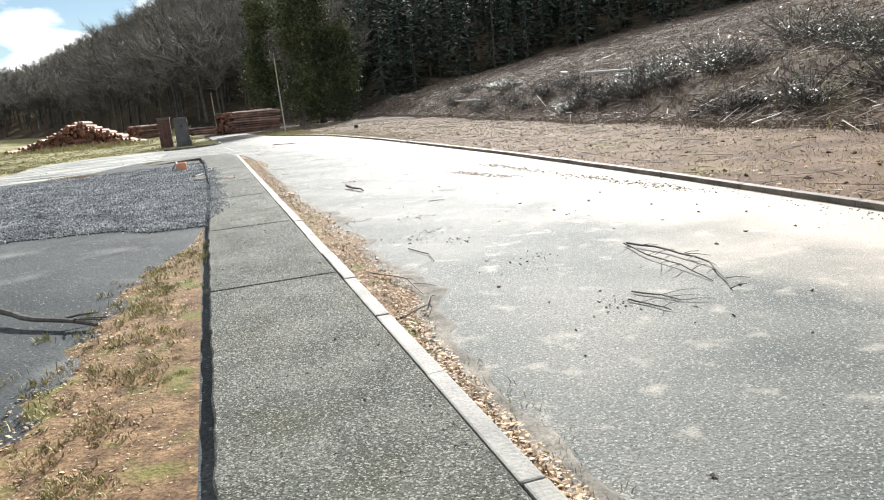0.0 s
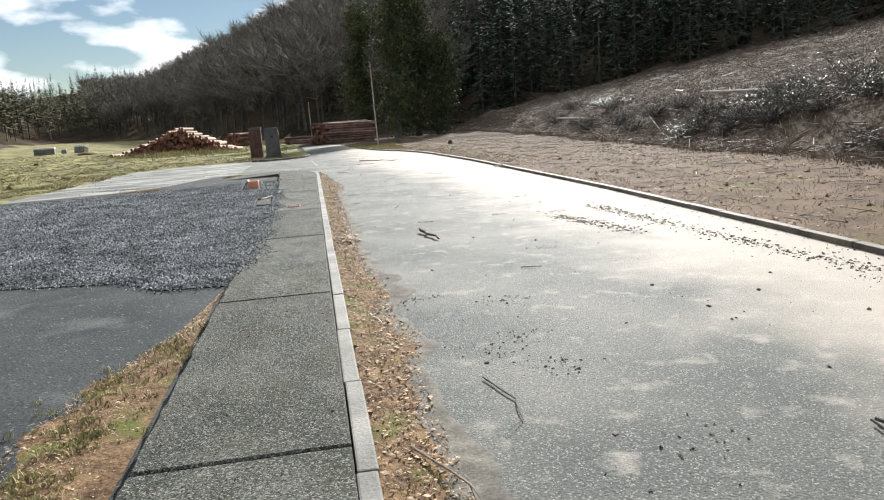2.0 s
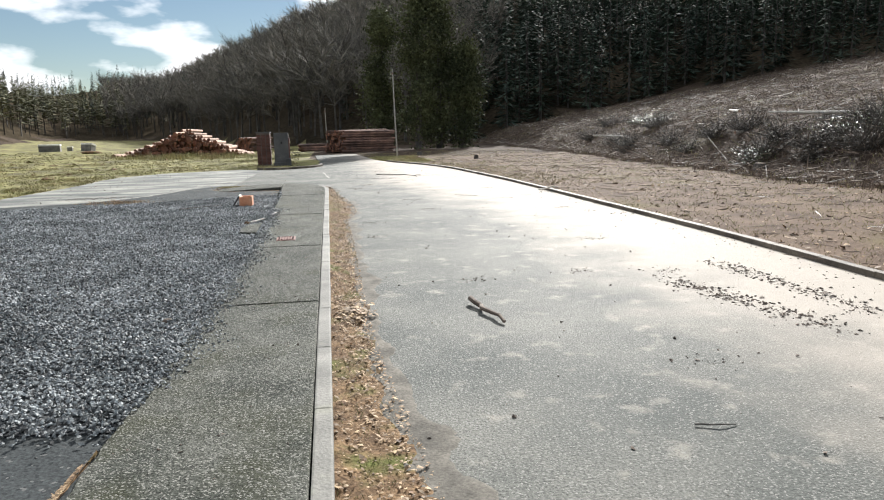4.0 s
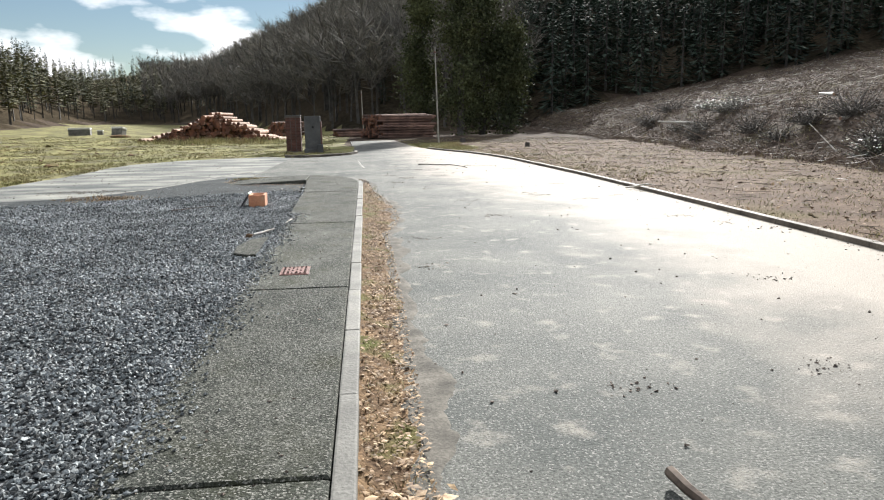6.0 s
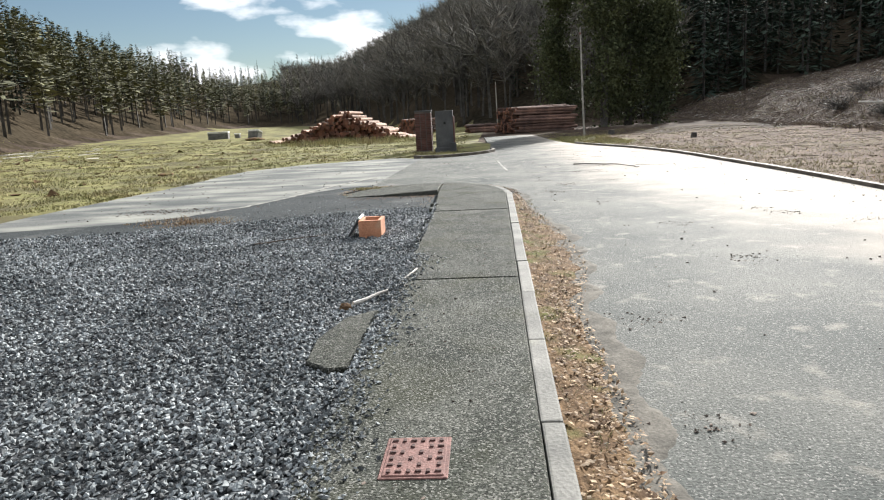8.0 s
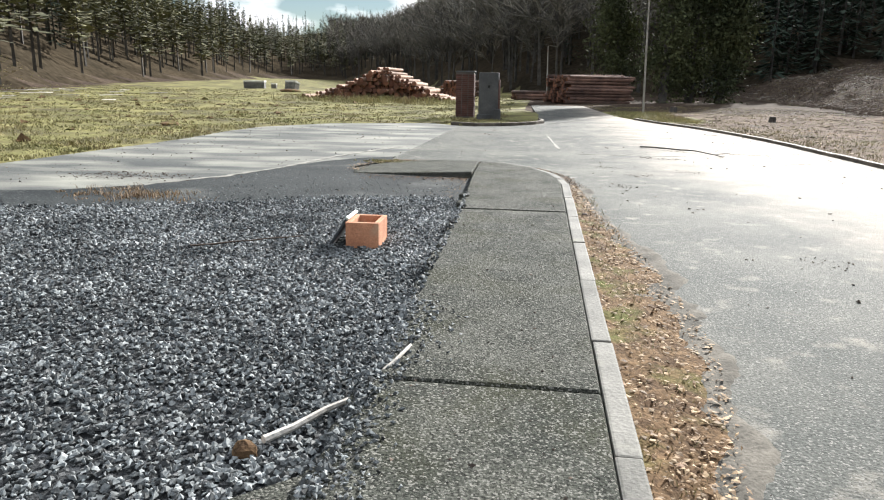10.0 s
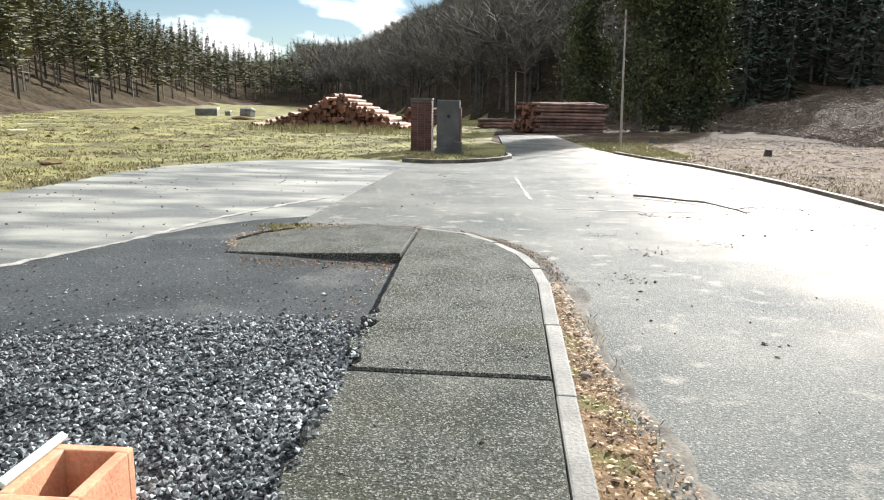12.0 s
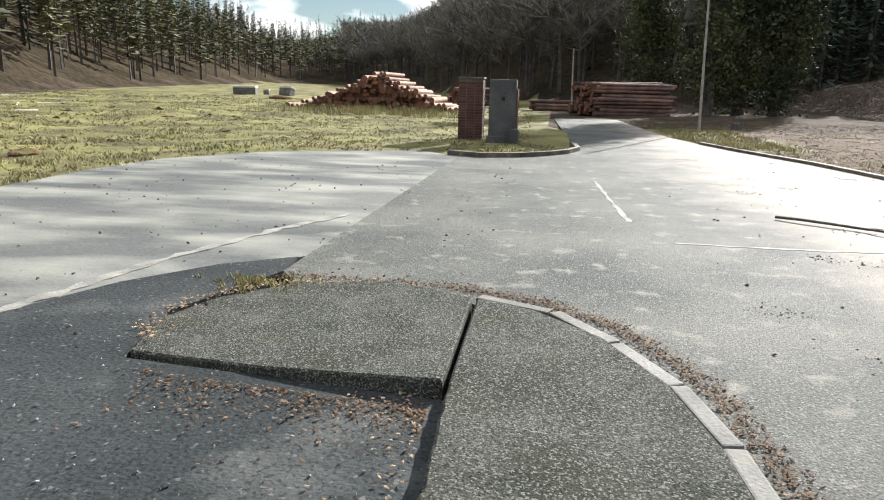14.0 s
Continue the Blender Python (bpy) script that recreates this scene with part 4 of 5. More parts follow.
def bush(at, size, seed, mat, label, leaves=900, twigs=150):
    """A dense shrub of thin stems and many small leaves."""
    rng = np.random.default_rng(seed)
    top = thing("bush", pose(*at), label, "bush", "shrubs on the felled slope")
    dirs = rng.normal(size=(twigs, 3))
    dirs[:, 2] = np.abs(dirs[:, 2]) * 0.8 + 0.25
    dirs /= np.linalg.norm(dirs, axis=1)[:, None]
    ln = size * rng.uniform(0.5, 1.1, twigs)
    d = dirs * ln[:, None] * np.array([1.15, 1.15, 0.9])
    b = rng.normal(0, 0.16 * size, (twigs, 3)) * np.array([1, 1, 0])
    b[:, 2] = -0.1
    st = sticks_mesh("branchwork", "", b, d, np.full(twigs, 0.006 * size + 0.003), [M_BARK], np.zeros(twigs, int))
    k = rng.integers(0, twigs, leaves)
    q = b[k] + d[k] * rng.uniform(0.35, 1.02, leaves)[:, None] + rng.normal(0, 0.07 * size, (leaves, 3))
    q[:, 2] = np.maximum(q[:, 2], 0.0)
    lf = leaves_mesh("foliage", "", q[:, 0], q[:, 1], q[:, 2], rng.uniform(0.025, 0.06, leaves), mat, seed + 1)
    for ob in (st, lf):
        ob.parent = top
        for key in ("label", "category", "kind"):
            if key in ob:
                del ob[key]
    return top


rb = random.Random(70)
for i in range(46):
    yy = rb.uniform(-14, 42) if i > 14 else rb.uniform(-10, 14)
    uu = rb.uniform(1.0, 5.5)
    xx = 13.5 + 0.09 * (yy - 5) + uu
    bush((xx, yy, float(ground_z(xx, yy))), rb.uniform(0.7, 1.5), 700 + 3 * i, M_BRAMBLE if rb.random() < 0.75 else M_IVY,
         "dark tangled bramble bush on the felled bank")
for i, (xx, yy, sz) in enumerate([(17.5, 5.5, 1.6), (19.0, 8.5, 1.9), (20.5, 3.0, 2.0), (18.8, 0.5, 1.7), (17.0, -2.0, 1.5), (22.5, 7.0, 2.2)]):
    bush((xx, yy, float(ground_z(xx, yy))), sz, 900 + 3 * i, M_IVY, "glossy evergreen shrub with leaves glinting in the sun", 1500, 120)

# ---- verge between kerb and slope ----
rng = np.random.default_rng(81)
n = 16000
y = rng.uniform(-18, 46, n)
x = kerb_right(y) + 0.15 + (14.5 - kerb_right(y)) * rng.random(n)
blades_mesh("verge_grass", "thin dead grass on the trampled verge", x, y, ground_z(x, y) - 0.01, rng.uniform(0.02, 0.08, n), rng.uniform(0.003, 0.007, n), 1.3, M_BLADE, 82, "grass", 4, 0.2)
n = 2600
y = rng.uniform(-18, 46, n)
x = kerb_right(y) + 0.15 + (15 - kerb_right(y)) * rng.random(n)
stones_mesh("verge_clods", "clods of brown earth on the verge", x, y, ground_z(x, y) + 0.01, 0.01 + 0.06 * rng.random(n) ** 4, M_VERGE, 83, "soil", 0.4)
n = 2600
y = rng.uniform(-18, 44, n)
x = kerb_right(y) + 0.2 + (16 - kerb_right(y)) * rng.random(n) ** (0.6 + 0.02 * np.clip(20 - y, 0, 40))
a = rng.uniform(0, 6.28, n)
ln = 0.12 + 0.7 * rng.random(n) ** 2.5
d = np.stack([np.cos(a) * ln, np.sin(a) * ln, rng.normal(0.02, 0.08, n) * ln], -1)
sticks_mesh("verge_twigs", "broken twigs and bark scattered on the verge", np.stack([x, y, ground_z(x, y) + 0.02], -1), d, rng.uniform(0.003, 0.009, n), [M_STICK, M_PALE_STICK], (rng.random(n) < 0.1).astype(int), "twigs")
n = 900
y = rng.uniform(27.5, 37, n)
x = rng.uniform(3.0, 5.6, n)
x = np.maximum(x, kerb_right(y) + 0.2)
blades_mesh("verge_grass", "bright yellow-green grass round the pole", x, y, ground_z(x, y) - 0.01, rng.uniform(0.05, 0.16, n), rng.uniform(0.005, 0.011, n), 0.8, M_BLADE, 84, "grass", 7, 0.1)

# ---- field ----
rng = np.random.default_rng(91)
n = 52000
r = 9 + 52 * rng.random(n) ** 1.25
a = np.radians(rng.uniform(-92, 3, n))
x, y = -1 + r * np.sin(a), 8 + r * np.cos(a)
inside_grass = ~inside(HARD, x, y) & (x < -0.3) & (x < np.where(y > 28, -1.6 - 0.02 * (y - 28), 9))
clump = bumps(x * 2.2, y * 2.2) + rng.normal(0, 0.25, n)
keep = inside_grass & (clump > -0.25)
x, y, clump = x[keep], y[keep], clump[keep]
n = len(x)
blades_mesh("field_grass", "tussocky yellow-green winter grass", x, y, ground_z(x, y) - 0.02, rng.uniform(0.03, 0.085, n) * (1 + np.clip(clump, 0, 0.8)), rng.uniform(0.005, 0.012, n) * (1 + r[keep] / 40), 0.9, M_BLADE, 92, "grass", 5, 0.1)
n = 420
y = rng.uniform(42, 47.6, n)
x = -10.3 + rng.normal(0, 2.6, n)
blades_mesh("tall_grass", "tall bleached grass before the log heap", x, y, ground_z(x, y), rng.uniform(0.2, 0.5, n), rng.uniform(0.008, 0.015, n), 0.35, M_BLADE, 93, "grass", 7, 0.06)
n = 130
x, y = rng.uniform(-40, -10, n), rng.uniform(12, 44, n)
stones_mesh("molehills", "dark molehills and hoof-marked soil in the field", x, y, ground_z(x, y) + 0.03, 0.06 + 0.16 * rng.random(n) ** 2, M_SOIL, 94, "soil", 0.5)
n = 70
x, y = rng.normal(-29, 4, n), rng.normal(35, 6, n)
aa = rng.uniform(0, 6.28, n)
sticks_mesh("field_brash", "pale cut branches at the wood's edge", np.stack([x, y, ground_z(x, y) + 0.08], -1), np.stack([np.cos(aa), np.sin(aa), 0 * aa + 0.03], -1) * rng.uniform(0.4, 1.6, n)[:, None], rng.uniform(0.015, 0.045, n), [M_PALE_STICK], np.zeros(n, int))


# ---- single things ----
def clay_box():
    """An open-topped clay chamber with its metal lid leaning on it."""
    top = thing("clay_chamber", pose(-1.8, 7.03, 0.012, 0, 0, 1.5), "open orange clay inspection chamber standing on the gravel", "chamber")
    w, d, h, t = 0.29, 0.4, 0.225, 0.045
    for sx, sy, at in ((w, t, (0, -d / 2 + t / 2)), (w, t, (0, d / 2 - t / 2)), (t, d - 2 * t + 0.004, (-w / 2 + t / 2, 0)), (t, d - 2 * t + 0.004, (w / 2 - t / 2, 0))):
        b = box(sx, sy, h, (at[0], at[1], 0), 0.007, 2)
        me = bpy.data.meshes.new("wall")
        b.to_mesh(me)
        b.free()
        me.materials.append(M_CLAY)
        ob = new("side_wall", me)
        ob.parent = top
    # floor takes the void colour, so its shade is painted in
    part("floor", box(w - 2 * t, d - 2 * t, 0.02, (0, 0, 0.01)), M_VOID_SHADE, top, "chamber bottom coloured near-black for its shade")
    lid = thing("chamber_lid", pose(-2.105, 7.07, 0.012, 0, 0, 1.5) @ pose(0, 0, 0, 0, 33, 0), "pale green metal lid leaning on the clay chamber", "lid")
    part("plate", box(0.026, 0.36, 0.28, (0, 0, 0.0), 0.004), M_LID_SHADE, lid, "lid plate with shade put into its dark colour")
    part("rim", box(0.034, 0.37, 0.022, (0, 0, 0.279), 0.004), M_LID, lid, "pale green rim")


clay_box()


def manhole():
    """A small cast-iron cover with raised studs, set in the pavement."""
    top = thing("access_cover", pose(-0.54, 0.74, 0.1, 0, 0, 1), "small rusty red cast-iron access cover set in the pavement", "access cover")
    part("frame", box(0.28, 0.36, 0.05, (0, 0, -0.044), 0.003), M_RUST, top)
    part("plate", box(0.25, 0.33, 0.02, (0, 0, -0.009), 0.003), M_RUST, top, "rusty plate with studs")
    me = bpy.data.meshes.new("stud")
    b = box(0.026, 0.016, 0.008, (0, 0, 0.01), 0.002)
    b.to_mesh(me)
    b.free()
    me.materials.append(M_RUST_DARK)
    for i in range(6):
        for j in range(6):
            if 0 < i < 5 and 0 < j < 5 and (i + j) % 2:
                continue
            ob = new("stud", me)
            ob.parent = top
            ob.matrix_basis = pose(-0.1 + 0.04 * i, -0.135 + 0.054 * j, 0, 0, 0, 0 if (i + j) % 2 else 90)


manhole()


def fallen_stick(name, points, radius, mat, label, twigs=0, seed=0, group=""):
    """A crooked stick lying on the ground, with side twigs."""
    rng = random.Random(seed)
    o = Vector(points[0])
    top = thing(name, pose(*o), label, "branch", group)
    pts = [Vector(p) - o for p in points]
    fine = []
    for a, b in zip(pts, pts[1:]):
        for t in (0, 0.34, 0.67):
            j = radius * 0.9
            fine.append(a + (b - a) * t + Vector((rng.uniform(-j, j), rng.uniform(-j, j), rng.uniform(0, j))))
    fine.append(pts[-1])
    k = len(fine)
    part("stem", tube(fine, [radius * (1 - 0.55 * i / k) for i in range(k)], 7), mat, top)
    for i in range(twigs):
        a = fine[rng.randrange(1, k)]
        way = (fine[-1] - fine[0]).normalized()
        s = rng.choice((-1, 1))
        b = a + way * rng.uniform(0.05, 0.25) + Vector((-way.y, way.x, 0)) * s * rng.uniform(0.04, 0.22) + Vector((0, 0, rng.uniform(0, 0.05)))
        part("twig", tube([a, (a + b) / 2 + Vector((0, 0, 0.01)), b], [radius * 0.35, radius * 0.28, radius * 0.15], 5), mat, top)
    return top


fallen_stick("fallen_branch", [(1.46, -3.5, 0.035), (1.5, -3.85, 0.03), (1.58, -4.28, 0.025)], 0.028, M_STICK, "short bleached broken stick lying on the road", 0, 1)
fallen_stick("fallen_branch", [(1.92, 17.5, 0.03), (2.7, 16.96, 0.03), (3.04, 16.5, 0.04), (3.3, 15.75, 0.02)], 0.019, M_BARK, "long thin dark branch lying across the road", 3, 2)
fallen_stick("fallen_branch", [(-2.77, -10.06, 0.09), (-2.44, -10.45, 0.05), (-1.95, -10.8, 0.03)], 0.03, M_BARK, "dark mossy branch lying on the yard", 4, 3)
fallen_stick("twig_bundle", [(2.7, -10.98, 0.02), (2.8, -11.5, 0.03), (2.78, -12.05, 0.03), (2.47, -12.68, 0.01)], 0.011, M_BARK, "tangled dark twigs lying on the road", 9, 4)
fallen_stick("twig_bundle", [(2.66, -11.0, 0.02), (2.55, -11.55, 0.03), (2.56, -12.0, 0.03), (2.5, -12.45, 0.01)], 0.008, M_BARK, "fine dark twigs beside the larger bundle", 7, 5)
fallen_stick("twig", [(1.86, -12.36, 0.01), (1.97, -12.55, 0.012), (2.02, -12.72, 0.01)], 0.007, M_BARK, "small dark larch twig on the road", 4, 6, "road twigs")
fallen_stick("twig", [(1.74, -12.5, 0.01), (1.79, -12.66, 0.012), (1.84, -12.86, 0.01)], 0.007, M_BARK, "small dark larch twig on the road", 3, 7, "road twigs")
fallen_stick("twig", [(0.3, -10.6, 0.04), (0.5, -11.1, 0.06), (0.52, -11.5, 0.02)], 0.008, M_STICK, "curved dry twig in the gutter", 4, 8, "gutter twigs")
fallen_stick("twig", [(0.56, -11.55, 0.02), (0.42, -11.9, 0.05), (0.22, -12.06, 0.05)], 0.007, M_STICK, "curved dry twig in the gutter", 3, 9, "gutter twigs")
fallen_stick("twig", [(2.1, -6.56, 0.008), (2.22, -6.6, 0.012), (2.33, -6.6, 0.008)], 0.006, M_BARK, "short dark stick on the road", 0, 10, "road twigs")
fallen_stick("twig", [(0.9, -9.7, 0.01), (1.0, -10.1, 0.012), (0.96, -10.4, 0.01)], 0.006, M_BARK, "small curved twig on the road", 2, 11, "road twigs")
fallen_stick("fallen_branch", [(-1.35, 3.46, 0.04), (-1.09, 3.87, 0.05), (-0.93, 4.39, 0.12)], 0.017, M_PALE_STICK, "bleached white stick lying across gravel and slab", 0, 12)
fallen_stick("fallen_branch", [(-3.22, 6.56, 0.03), (-2.8, 6.84, 0.035), (-2.42, 7.14, 0.03)], 0.009, M_STICK, "thin pale stick lying on the gravel", 0, 13)
fallen_stick("fallen_branch", [(5.7, 8.4, 0.02), (5.95, 8.0, 0.12), (6.15, 8.1, 0.1)], 0.02, M_PALE_STICK, "bleached stick leaning over the kerb", 1, 14)
fallen_stick("twig", [(0.3, -7.9, 0.03), (0.38, -8.2, 0.03)], 0.008, M_PALE_STICK, "pale stick in the gutter soil", 0, 15, "gutter twigs")


def rock(at, size, seed, mat, label, name="rock"):
    bm = bmesh.new()
    bmesh.ops.create_icosphere(bm, subdivisions=2, radius=1)
    rng = random.Random(seed)
    for v in bm.verts:
        v.co *= 1 + 0.28 * noise.noise(v.co * 1.3 + Vector((seed, 0, 0))) + rng.uniform(-0.05, 0.05)
        v.co = Vector((v.co.x * size[0], v.co.y * size[1], max(v.co.z, -0.5) * size[2]))
    ob = part(name, bm, mat)
    ob.matrix_basis = pose(at[0], at[1], at[2] + size[2] * 0.5, 0, 0, seed * 37)
    return tagged(ob, label, "stone")


rock((-1.4, 3.4, 0.01), (0.055, 0.05, 0.045), 3, M_SOIL, "rounded brown stone on the gravel by the slab")
# dark lump put in for the blackish shadowed hole at the kerb
rock((0.2, 8.73, 0.012), (0.035, 0.06, 0.03), 4, M_LUMP, "dark stone standing for a shadowed hole in the gutter beside the kerb")
rock((-1.35, -3.55, 0.0), (0.05, 0.04, 0.03), 5, M_LUMP, "small grey stone by the broken slab")
for i, (x_, y_) in enumerate([(-1.75, 10.35), (1.0, -9.4), (1.12, -11.6)]):
    rock((x_, y_, 0.0), (0.022, 0.018, 0.009), 10 + i, M_BLOCK if i == 0 else M_LUMP, "small loose stone on the hard ground")


def broken_patch():
    """A sunken broken corner of the pavement slab, half under the gravel."""
    out = [(-1.38, 2.1), (-1.42, 2.55), (-1.33, 3.05), (-1.06, 3.3), (-1.03, 2.8), (-1.02, 2.0), (-1.2, 1.95)]
    ob = part("broken_slab", prism(out, -0.05, 0.055, 0.01), M_SLAB)
    tagged(ob, "sunken broken piece of concrete slab among the gravel", "slab")


broken_patch()


def stump(at, r, h, seed):
    top = thing("tree_stump", pose(*at), "dark cut tree stump on the verge", "stump", "stumps")
    part("trunk", tube([(0, 0, -0.1), (0, 0, 0.05), (0.01, 0, h)], [r * 1.6, r * 1.15, r * 0.95], 11), M_BARK, top)
    part("cut_face", tube([(0.01, 0, h + 0.001), (0.01, 0, h + 0.012)], r * 0.88, 11), M_STICK, top, "weathered cut face")


for i, (x_, y_, r_, h_) in enumerate([(8.48, 29.96, 0.12, 0.22), (6.3, 38.5, 0.16, 0.26), (14.5, 12.0, 0.2, 0.3), (13.8, 2.5, 0.18, 0.25)]):
    stump((x_, y_, float(ground_z(x_, y_))), r_, h_, i)


def field_block(at, sx, sy, sz, turn, lean, label):
    top = thing("concrete_block", pose(*at, lean, 0, turn), label, "block")
    part("body", box(sx, sy, sz * 0.8, (0, 0, -0.05), 0.03, 2), M_KERB, top)
    part("top_slab", box(sx + 0.06, sy + 0.06, sz * 0.2, (0, 0, sz * 0.8 - 0.05), 0.02, 2), M_BLOCK, top, "pale top slab")
    return top


zb = lambda x_, y_: float(ground_z(x_, y_))
field_block((-28.7, 70.5, zb(-28.7, 70.5)), 2.0, 1.2, 0.8, 12, 0, "low pale-roofed concrete block standing in the far field")
field_block((-26.9, 71.0, zb(-26.9, 71.0)), 0.5, 0.4, 0.55, 5, 0, "small pale marker block in the field")
field_block((-25.6, 72.5, zb(-25.6, 72.5)), 1.2, 0.8, 0.85, -15, -16, "tilted pale concrete block in the far field")
rock((-22.0, 62.0, zb(-22.0, 62.0)), (1.1, 0.4, 0.2), 21, M_SOIL, "dark heap of soil in the field", "soil_heap")
rock((-11.2, 21.0, zb(-11.2, 21.0)), (0.45, 0.2, 0.09), 22, M_SOIL, "dark patch of turned soil in the field", "soil_heap")


def ivy_tree(at, h, reach, seed, mat, label):
    """A tall tree smothered in ivy: a trunk, rising limbs, and leaf clumps hung along them."""
    rng = np.random.default_rng(seed)
    top = thing("ivy_tree", pose(*at), label, "tree", "ivy-clad trees")
    part("trunk", tube([(0, 0, -0.5), (0.1, 0, h * 0.45), (0.2, 0.1, h * 0.97)], [0.34, 0.22, 0.04], 9), M_BARK, top)
    centres = []
    for i in range(26):
        z0 = h * rng.uniform(0.1, 0.9)
        a = rng.uniform(0, 6.28)
        out = reach * rng.uniform(0.45, 1.0) * (1 - 0.55 * (z0 / h) ** 2)
        p = Vector((0.1, 0, z0))
        q = p + Vector((math.cos(a) * out, math.sin(a) * out, out * rng.uniform(0.3, 0.9)))
        part("limb", tube([p, (p + q) / 2 + Vector((0, 0, -0.1)), q], [0.07, 0.05, 0.02], 5), M_BARK, top)
        for t in (0.45, 0.75, 1.0):
            centres.append(np.array(p.lerp(q, t)))
    for z in np.linspace(0.06, 0.96, 34):
        centres.append(np.array([0.1, 0, z * h]))
    centres = np.array(centres)
    n = 15000
    k = rng.integers(0, len(centres), n)
    lump = rng.uniform(0.35, 0.95, len(centres))
    p = centres[k] + rng.normal(0, 1, (n, 3)) * lump[k][:, None] * np.array([0.8, 0.8, 0.9])
    p[:, 2] = np.maximum(p[:, 2], 0.1)
    d = rng.normal(0, 1, (n, 3))
    d /= np.linalg.norm(d, axis=1)[:, None]
    e = np.cross(d, rng.normal(0, 1, (n, 3)))
    e /= np.linalg.norm(e, axis=1)[:, None]
    ln = rng.uniform(0.06, 0.17, n)[:, None]
    vv = np.stack([p - d * ln, p + e * ln * 0.6, p + d * ln, p - e * ln * 0.6], 1).reshape(-1, 3)
    ff = (np.array([[0, 1, 2], [0, 2, 3]])[None] + 4 * np.arange(n)[:, None, None]).reshape(-1, 3)
    ob = new("crown", mesh_np("crown", vv, ff, [mat]))
    ob.parent = top


for i, (x_, y_, h_, r_) in enumerate([(8.3, 54.5, 14.5, 2.6), (10.6, 57.0, 15.5, 2.4), (5.6, 62.0, 13.5, 2.6)]):
    ivy_tree((x_, y_, zb(x_, y_)), h_, r_, 300 + i, M_IVY_DULL, "tall dark tree smothered in ivy beside the track")
ivy_tree((12.6, 56.0, zb(12.6, 56.0)), 9.5, 1.9, 310, M_IVY_DULL, "smaller olive ivy-clad tree at the edge of the felled slope")


# pale dust lines on the hard ground
def dust_line(points, width, label, mat, seed):
    rng = random.Random(seed)
    fine = []
    for (x0, y0), (x1, y1) in zip(points, points[1:]):
        k = max(2, int(math.hypot(x1 - x0, y1 - y0) / 0.15))
        fine += [(x0 + (x1 - x0) * i / k, y0 + (y1 - y0) * i / k) for i in range(k)]
    fine.append(points[-1])
    left, right = [], []
    for i, (x0, y0) in enumerate(fine):
        a, b = fine[max(i - 1, 0)], fine[min(i + 1, len(fine) - 1)]
        dx, dy = b[0] - a[0], b[1] - a[1]
        m = math.hypot(dx, dy)
        wl_, wr_ = width * rng.uniform(0.05, 0.7), width * rng.uniform(0.05, 0.7)
        left.append((x0 - dy / m * wl_, y0 + dx / m * wl_))
        right.append((x0 + dy / m * wr_, y0 - dx / m * wr_))
    tagged(part("dust_line", sheet(left + right[::-1], 0.004, 0.02), mat), label, "dust", kind="structure")


M_DUST = material("pale_dust", (0.15, 0.148, 0.135), (0.33, 0.32, 0.28), 4, 50, 0.85, 0.2, 0.25)
dust_line(SEAM[1:4] + [(-4.18, 13.83), (-3.67, 15.45), (-3.2, 16.5)], 0.13, "pale dusty line across the apron", M_DUST, 1)
dust_line([(-0.11, 20.5), (-0.02, 18.9), (0.11, 16.86)], 0.07, "faint worn road marking", M_DUST, 2)
dust_line([(0.46, 15.75), (1.5, 15.72), (2.6, 15.8)], 0.07, "pale crack line across the road", M_DUST, 3)


# moss cushions on the yard soil and the gravel
rng = np.random.default_rng(120)
n = 150
cx, cy = rng.uniform(-1.75, -1.35, 9), np.linspace(-14.5, -8.2, 9)
k = rng.integers(0, 9, n)
blades_mesh("moss_cushions", "yellow-green moss cushions on the yard soil", cx[k] + rng.normal(0, 0.09, n), cy[k] + rng.normal(0, 0.14, n), np.full(n, 0.02), rng.uniform(0.012, 0.035, n), np.full(n, 0.004), 0.9, M_BLADE, 121, "moss", 22, 0.16)
n = 500
y = rng.uniform(-18, 10, n)
x = 0.12 + 0.3 * rng.random(n) ** 2
blades_mesh("gutter_grass", "sparse dry grass in the gutter soil", x, y, np.full(n, 0.02), rng.uniform(0.02, 0.06, n), np.full(n, 0.0025), 1.0, M_BLADE, 122, "grass", 5, 0.12)
n = 40
blades_mesh("dry_weeds", "dry orange weeds at the gravel edge", rng.normal(-5.3, 0.45, n), rng.normal(9.0, 0.22, n), np.full(n, 0.0), rng.uniform(0.03, 0.09, n), np.full(n, 0.004), 1.0, M_LEAF, 123, "weeds", 20, 0.2)
n = 500
x, y = rng.normal(-6.3, 0.5, n), rng.normal(10.7, 0.2, n)
stones_mesh("mud_smear", "dark crumbled mud on the apron", x, y, np.full(n, 0.003), 0.004 + 0.014 * rng.random(n) ** 2, M_LUMP, 124, "mud", 0.4)

# wood chips and bark on the verge
rng = np.random.default_rng(130)
n = 9000
y = rng.uniform(-16, 40, n)
x = kerb_right(y) + 0.15 + (13.5 - kerb_right(y)) * rng.random(n) ** 1.3
leaves_mesh("wood_chips", "scattered bark, dead leaves and pale wood chips on the verge", x, y, ground_z(x, y) + 0.015, 0.01 + 0.05 * rng.random(n) ** 3, M_LEAF, 131)
n = 1200
y = rng.uniform(-14, 26, n)
x = kerb_right(y) - np.abs(rng.normal(0, 0.22, n))
stones_mesh("kerb_dirt", "dark dirt crumbs along the verge kerb", x, y, np.full(n, 0.004), 0.003 + 0.012 * rng.random(n) ** 2, M_LUMP, 132, "mud", 0.5)
n = 700
y = rng.uniform(10, 34, n)
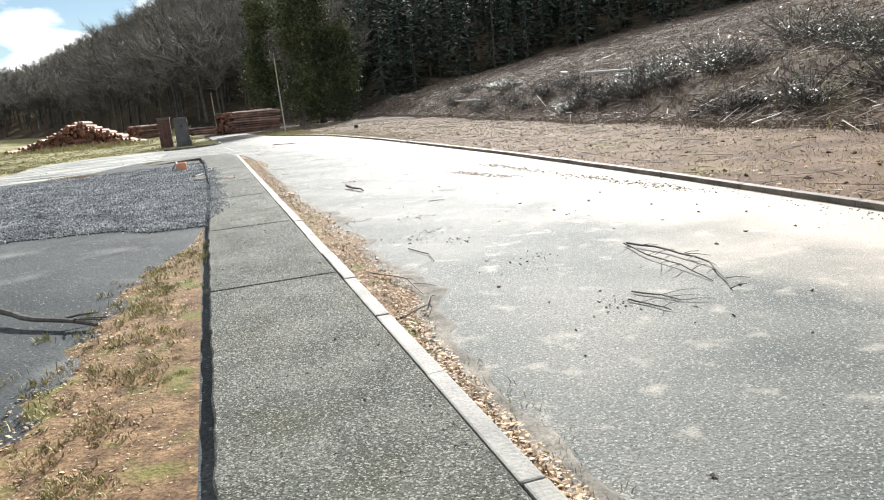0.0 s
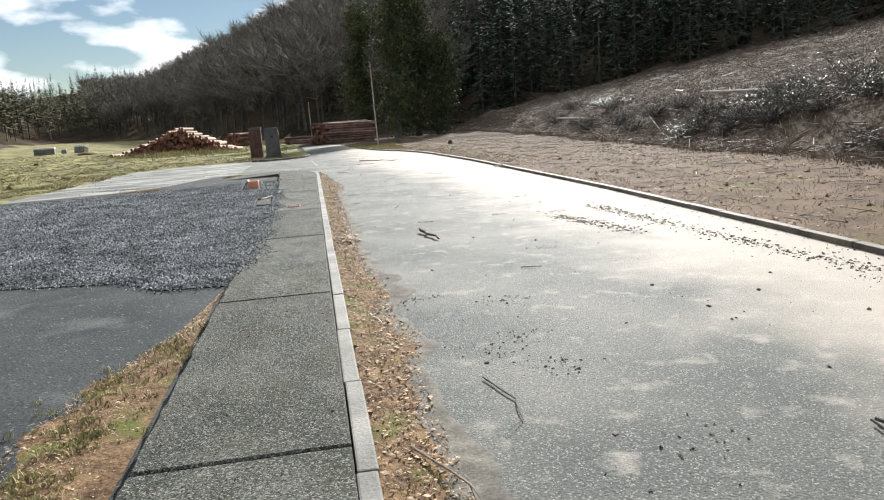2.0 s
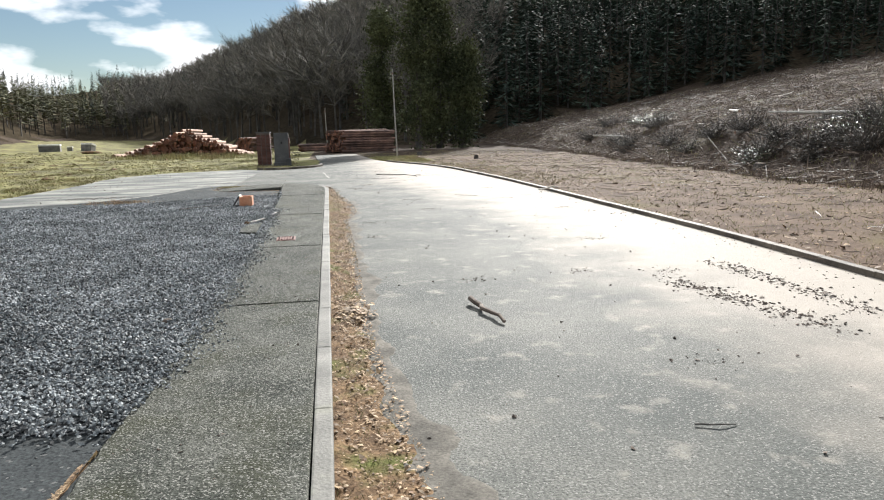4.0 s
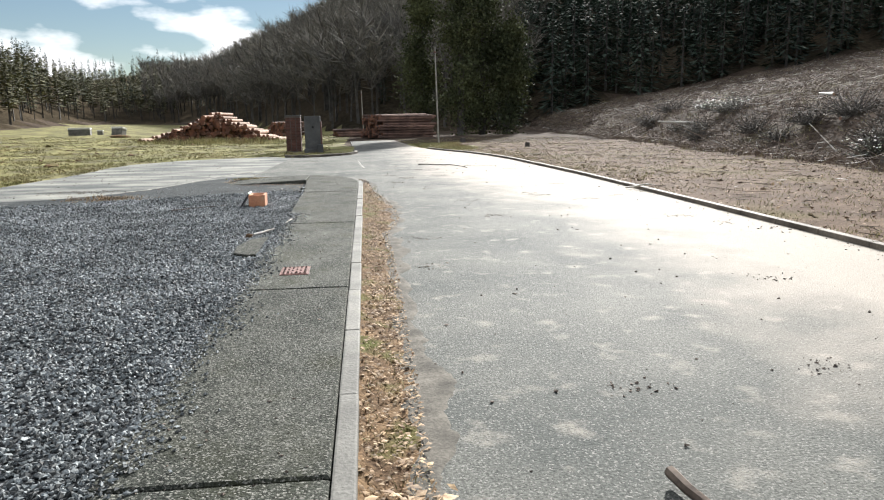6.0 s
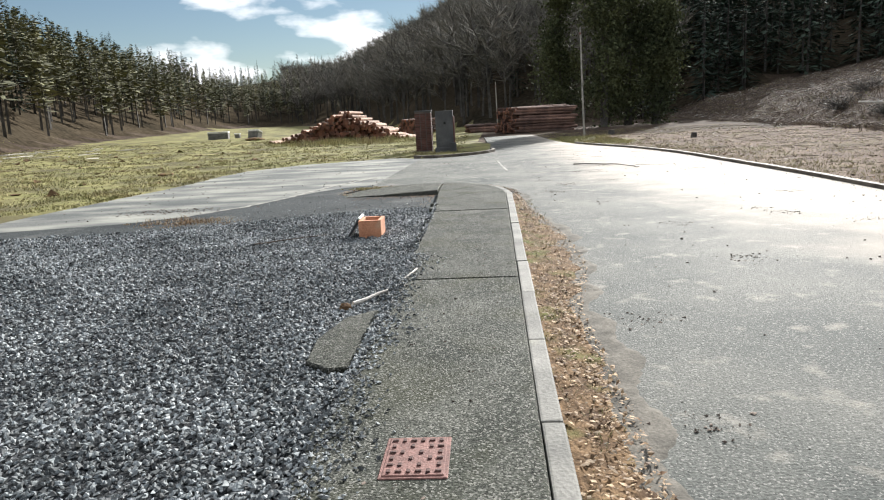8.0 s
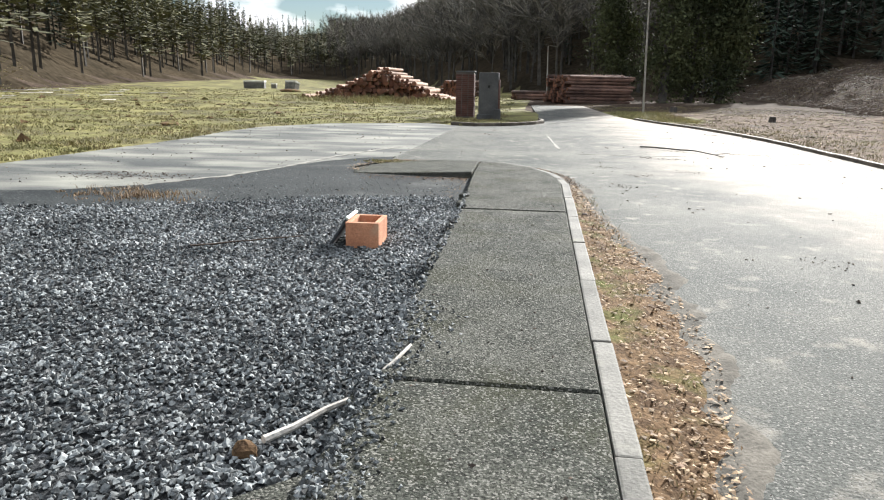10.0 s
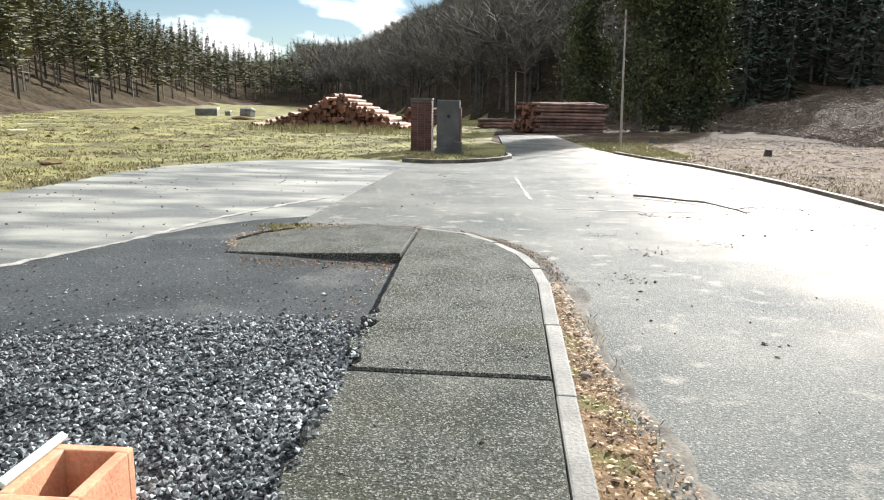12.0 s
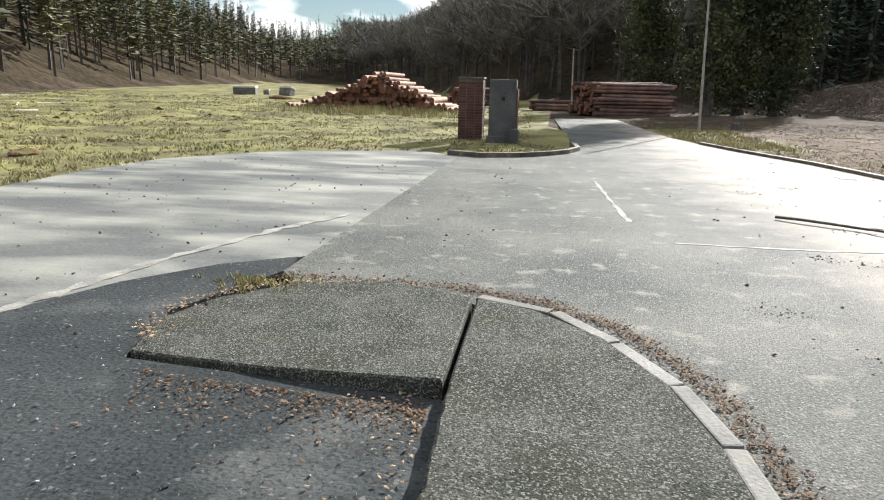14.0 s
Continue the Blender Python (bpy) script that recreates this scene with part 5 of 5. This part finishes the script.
x = kerb_right(y) + 0.2 + np.abs(rng.normal(0, 1.2, n))
blades_mesh("verge_grass", "yellow-green grass patches beside the kerb", x, y, ground_z(x, y) - 0.01, rng.uniform(0.03, 0.1, n), rng.uniform(0.004, 0.008, n), 0.9, M_BLADE, 133, "grass", 8, 0.14)

# gravel spilt over the edge of the pavement
rng = np.random.default_rng(161)
n = 5200
y = rng.uniform(-5.6, 5.2, n)
x = pave_left(y) + np.abs(rng.normal(0, 0.13, n)) * (0.6 + 0.5 * np.sin(y * 1.7) ** 2) - 0.02
stones_mesh("spilt_gravel", "grey stones spilt over the edge of the pavement", x, y, np.full(n, 0.106), rng.uniform(0.004, 0.013, n), M_GRAVEL, 162, "gravel")

# stray stones kicked out of the gravel bay over the bare tarmac
rng = np.random.default_rng(141)
n = 900
y = 9.0 + rng.exponential(0.9, n)
x = rng.uniform(-4.6, -1.36, n)
keep = (y < 12.3) & (y > 8.6 + 0.45 * (x + 4.6) * 0.6)
x, y = x[keep], y[keep]
stones_mesh("stray_gravel", "stray grey stones scattered over the tarmac", x, y, np.full(len(x), 0.006), 0.003 + 0.009 * rng.random(len(x)) ** 2, M_GRAVEL, 142, "gravel")

# brown leaves blown along the raised edge, and chips sprinkled over the tarmac before it
rng = np.random.default_rng(151)
n = 520
x = -3.1 + 1.75 * rng.random(n) ** 0.6
y = 11.62 + 0.12 * (-1.3 - x) - 0.16 - rng.exponential(0.12, n)
# the darker leaf colour helps paint the shadow band below the slab black
leaves_mesh("leaf_litter", "brown leaves blown against the raised slab edge", x, y, np.full(n, 0.008), rng.uniform(0.006, 0.018, n), M_LEAF_DARK, 152)
n = 160
y = rng.uniform(9.6, 11.7, n)
x = -1.34 - rng.exponential(0.14, n)
leaves_mesh("leaf_litter", "brown leaves along the foot of the pavement", x, y, np.full(n, 0.014), rng.uniform(0.005, 0.017, n), M_LEAF, 153)
k = rng.integers(0, len(RAMP_BACK) - 1, 700)
s = rng.random(700)
rb = np.array(RAMP_BACK, float)[:, :2]
p = rb[k] * (1 - s[:, None]) + rb[k + 1] * s[:, None]
leaves_mesh("leaf_litter", "dry leaves and soil behind the tilted slab", p[:, 0] + rng.normal(0, 0.07, 700), p[:, 1] + np.abs(rng.normal(0.05, 0.06, 700)), np.full(700, 0.014), rng.uniform(0.005, 0.018, 700), M_LEAF, 154)
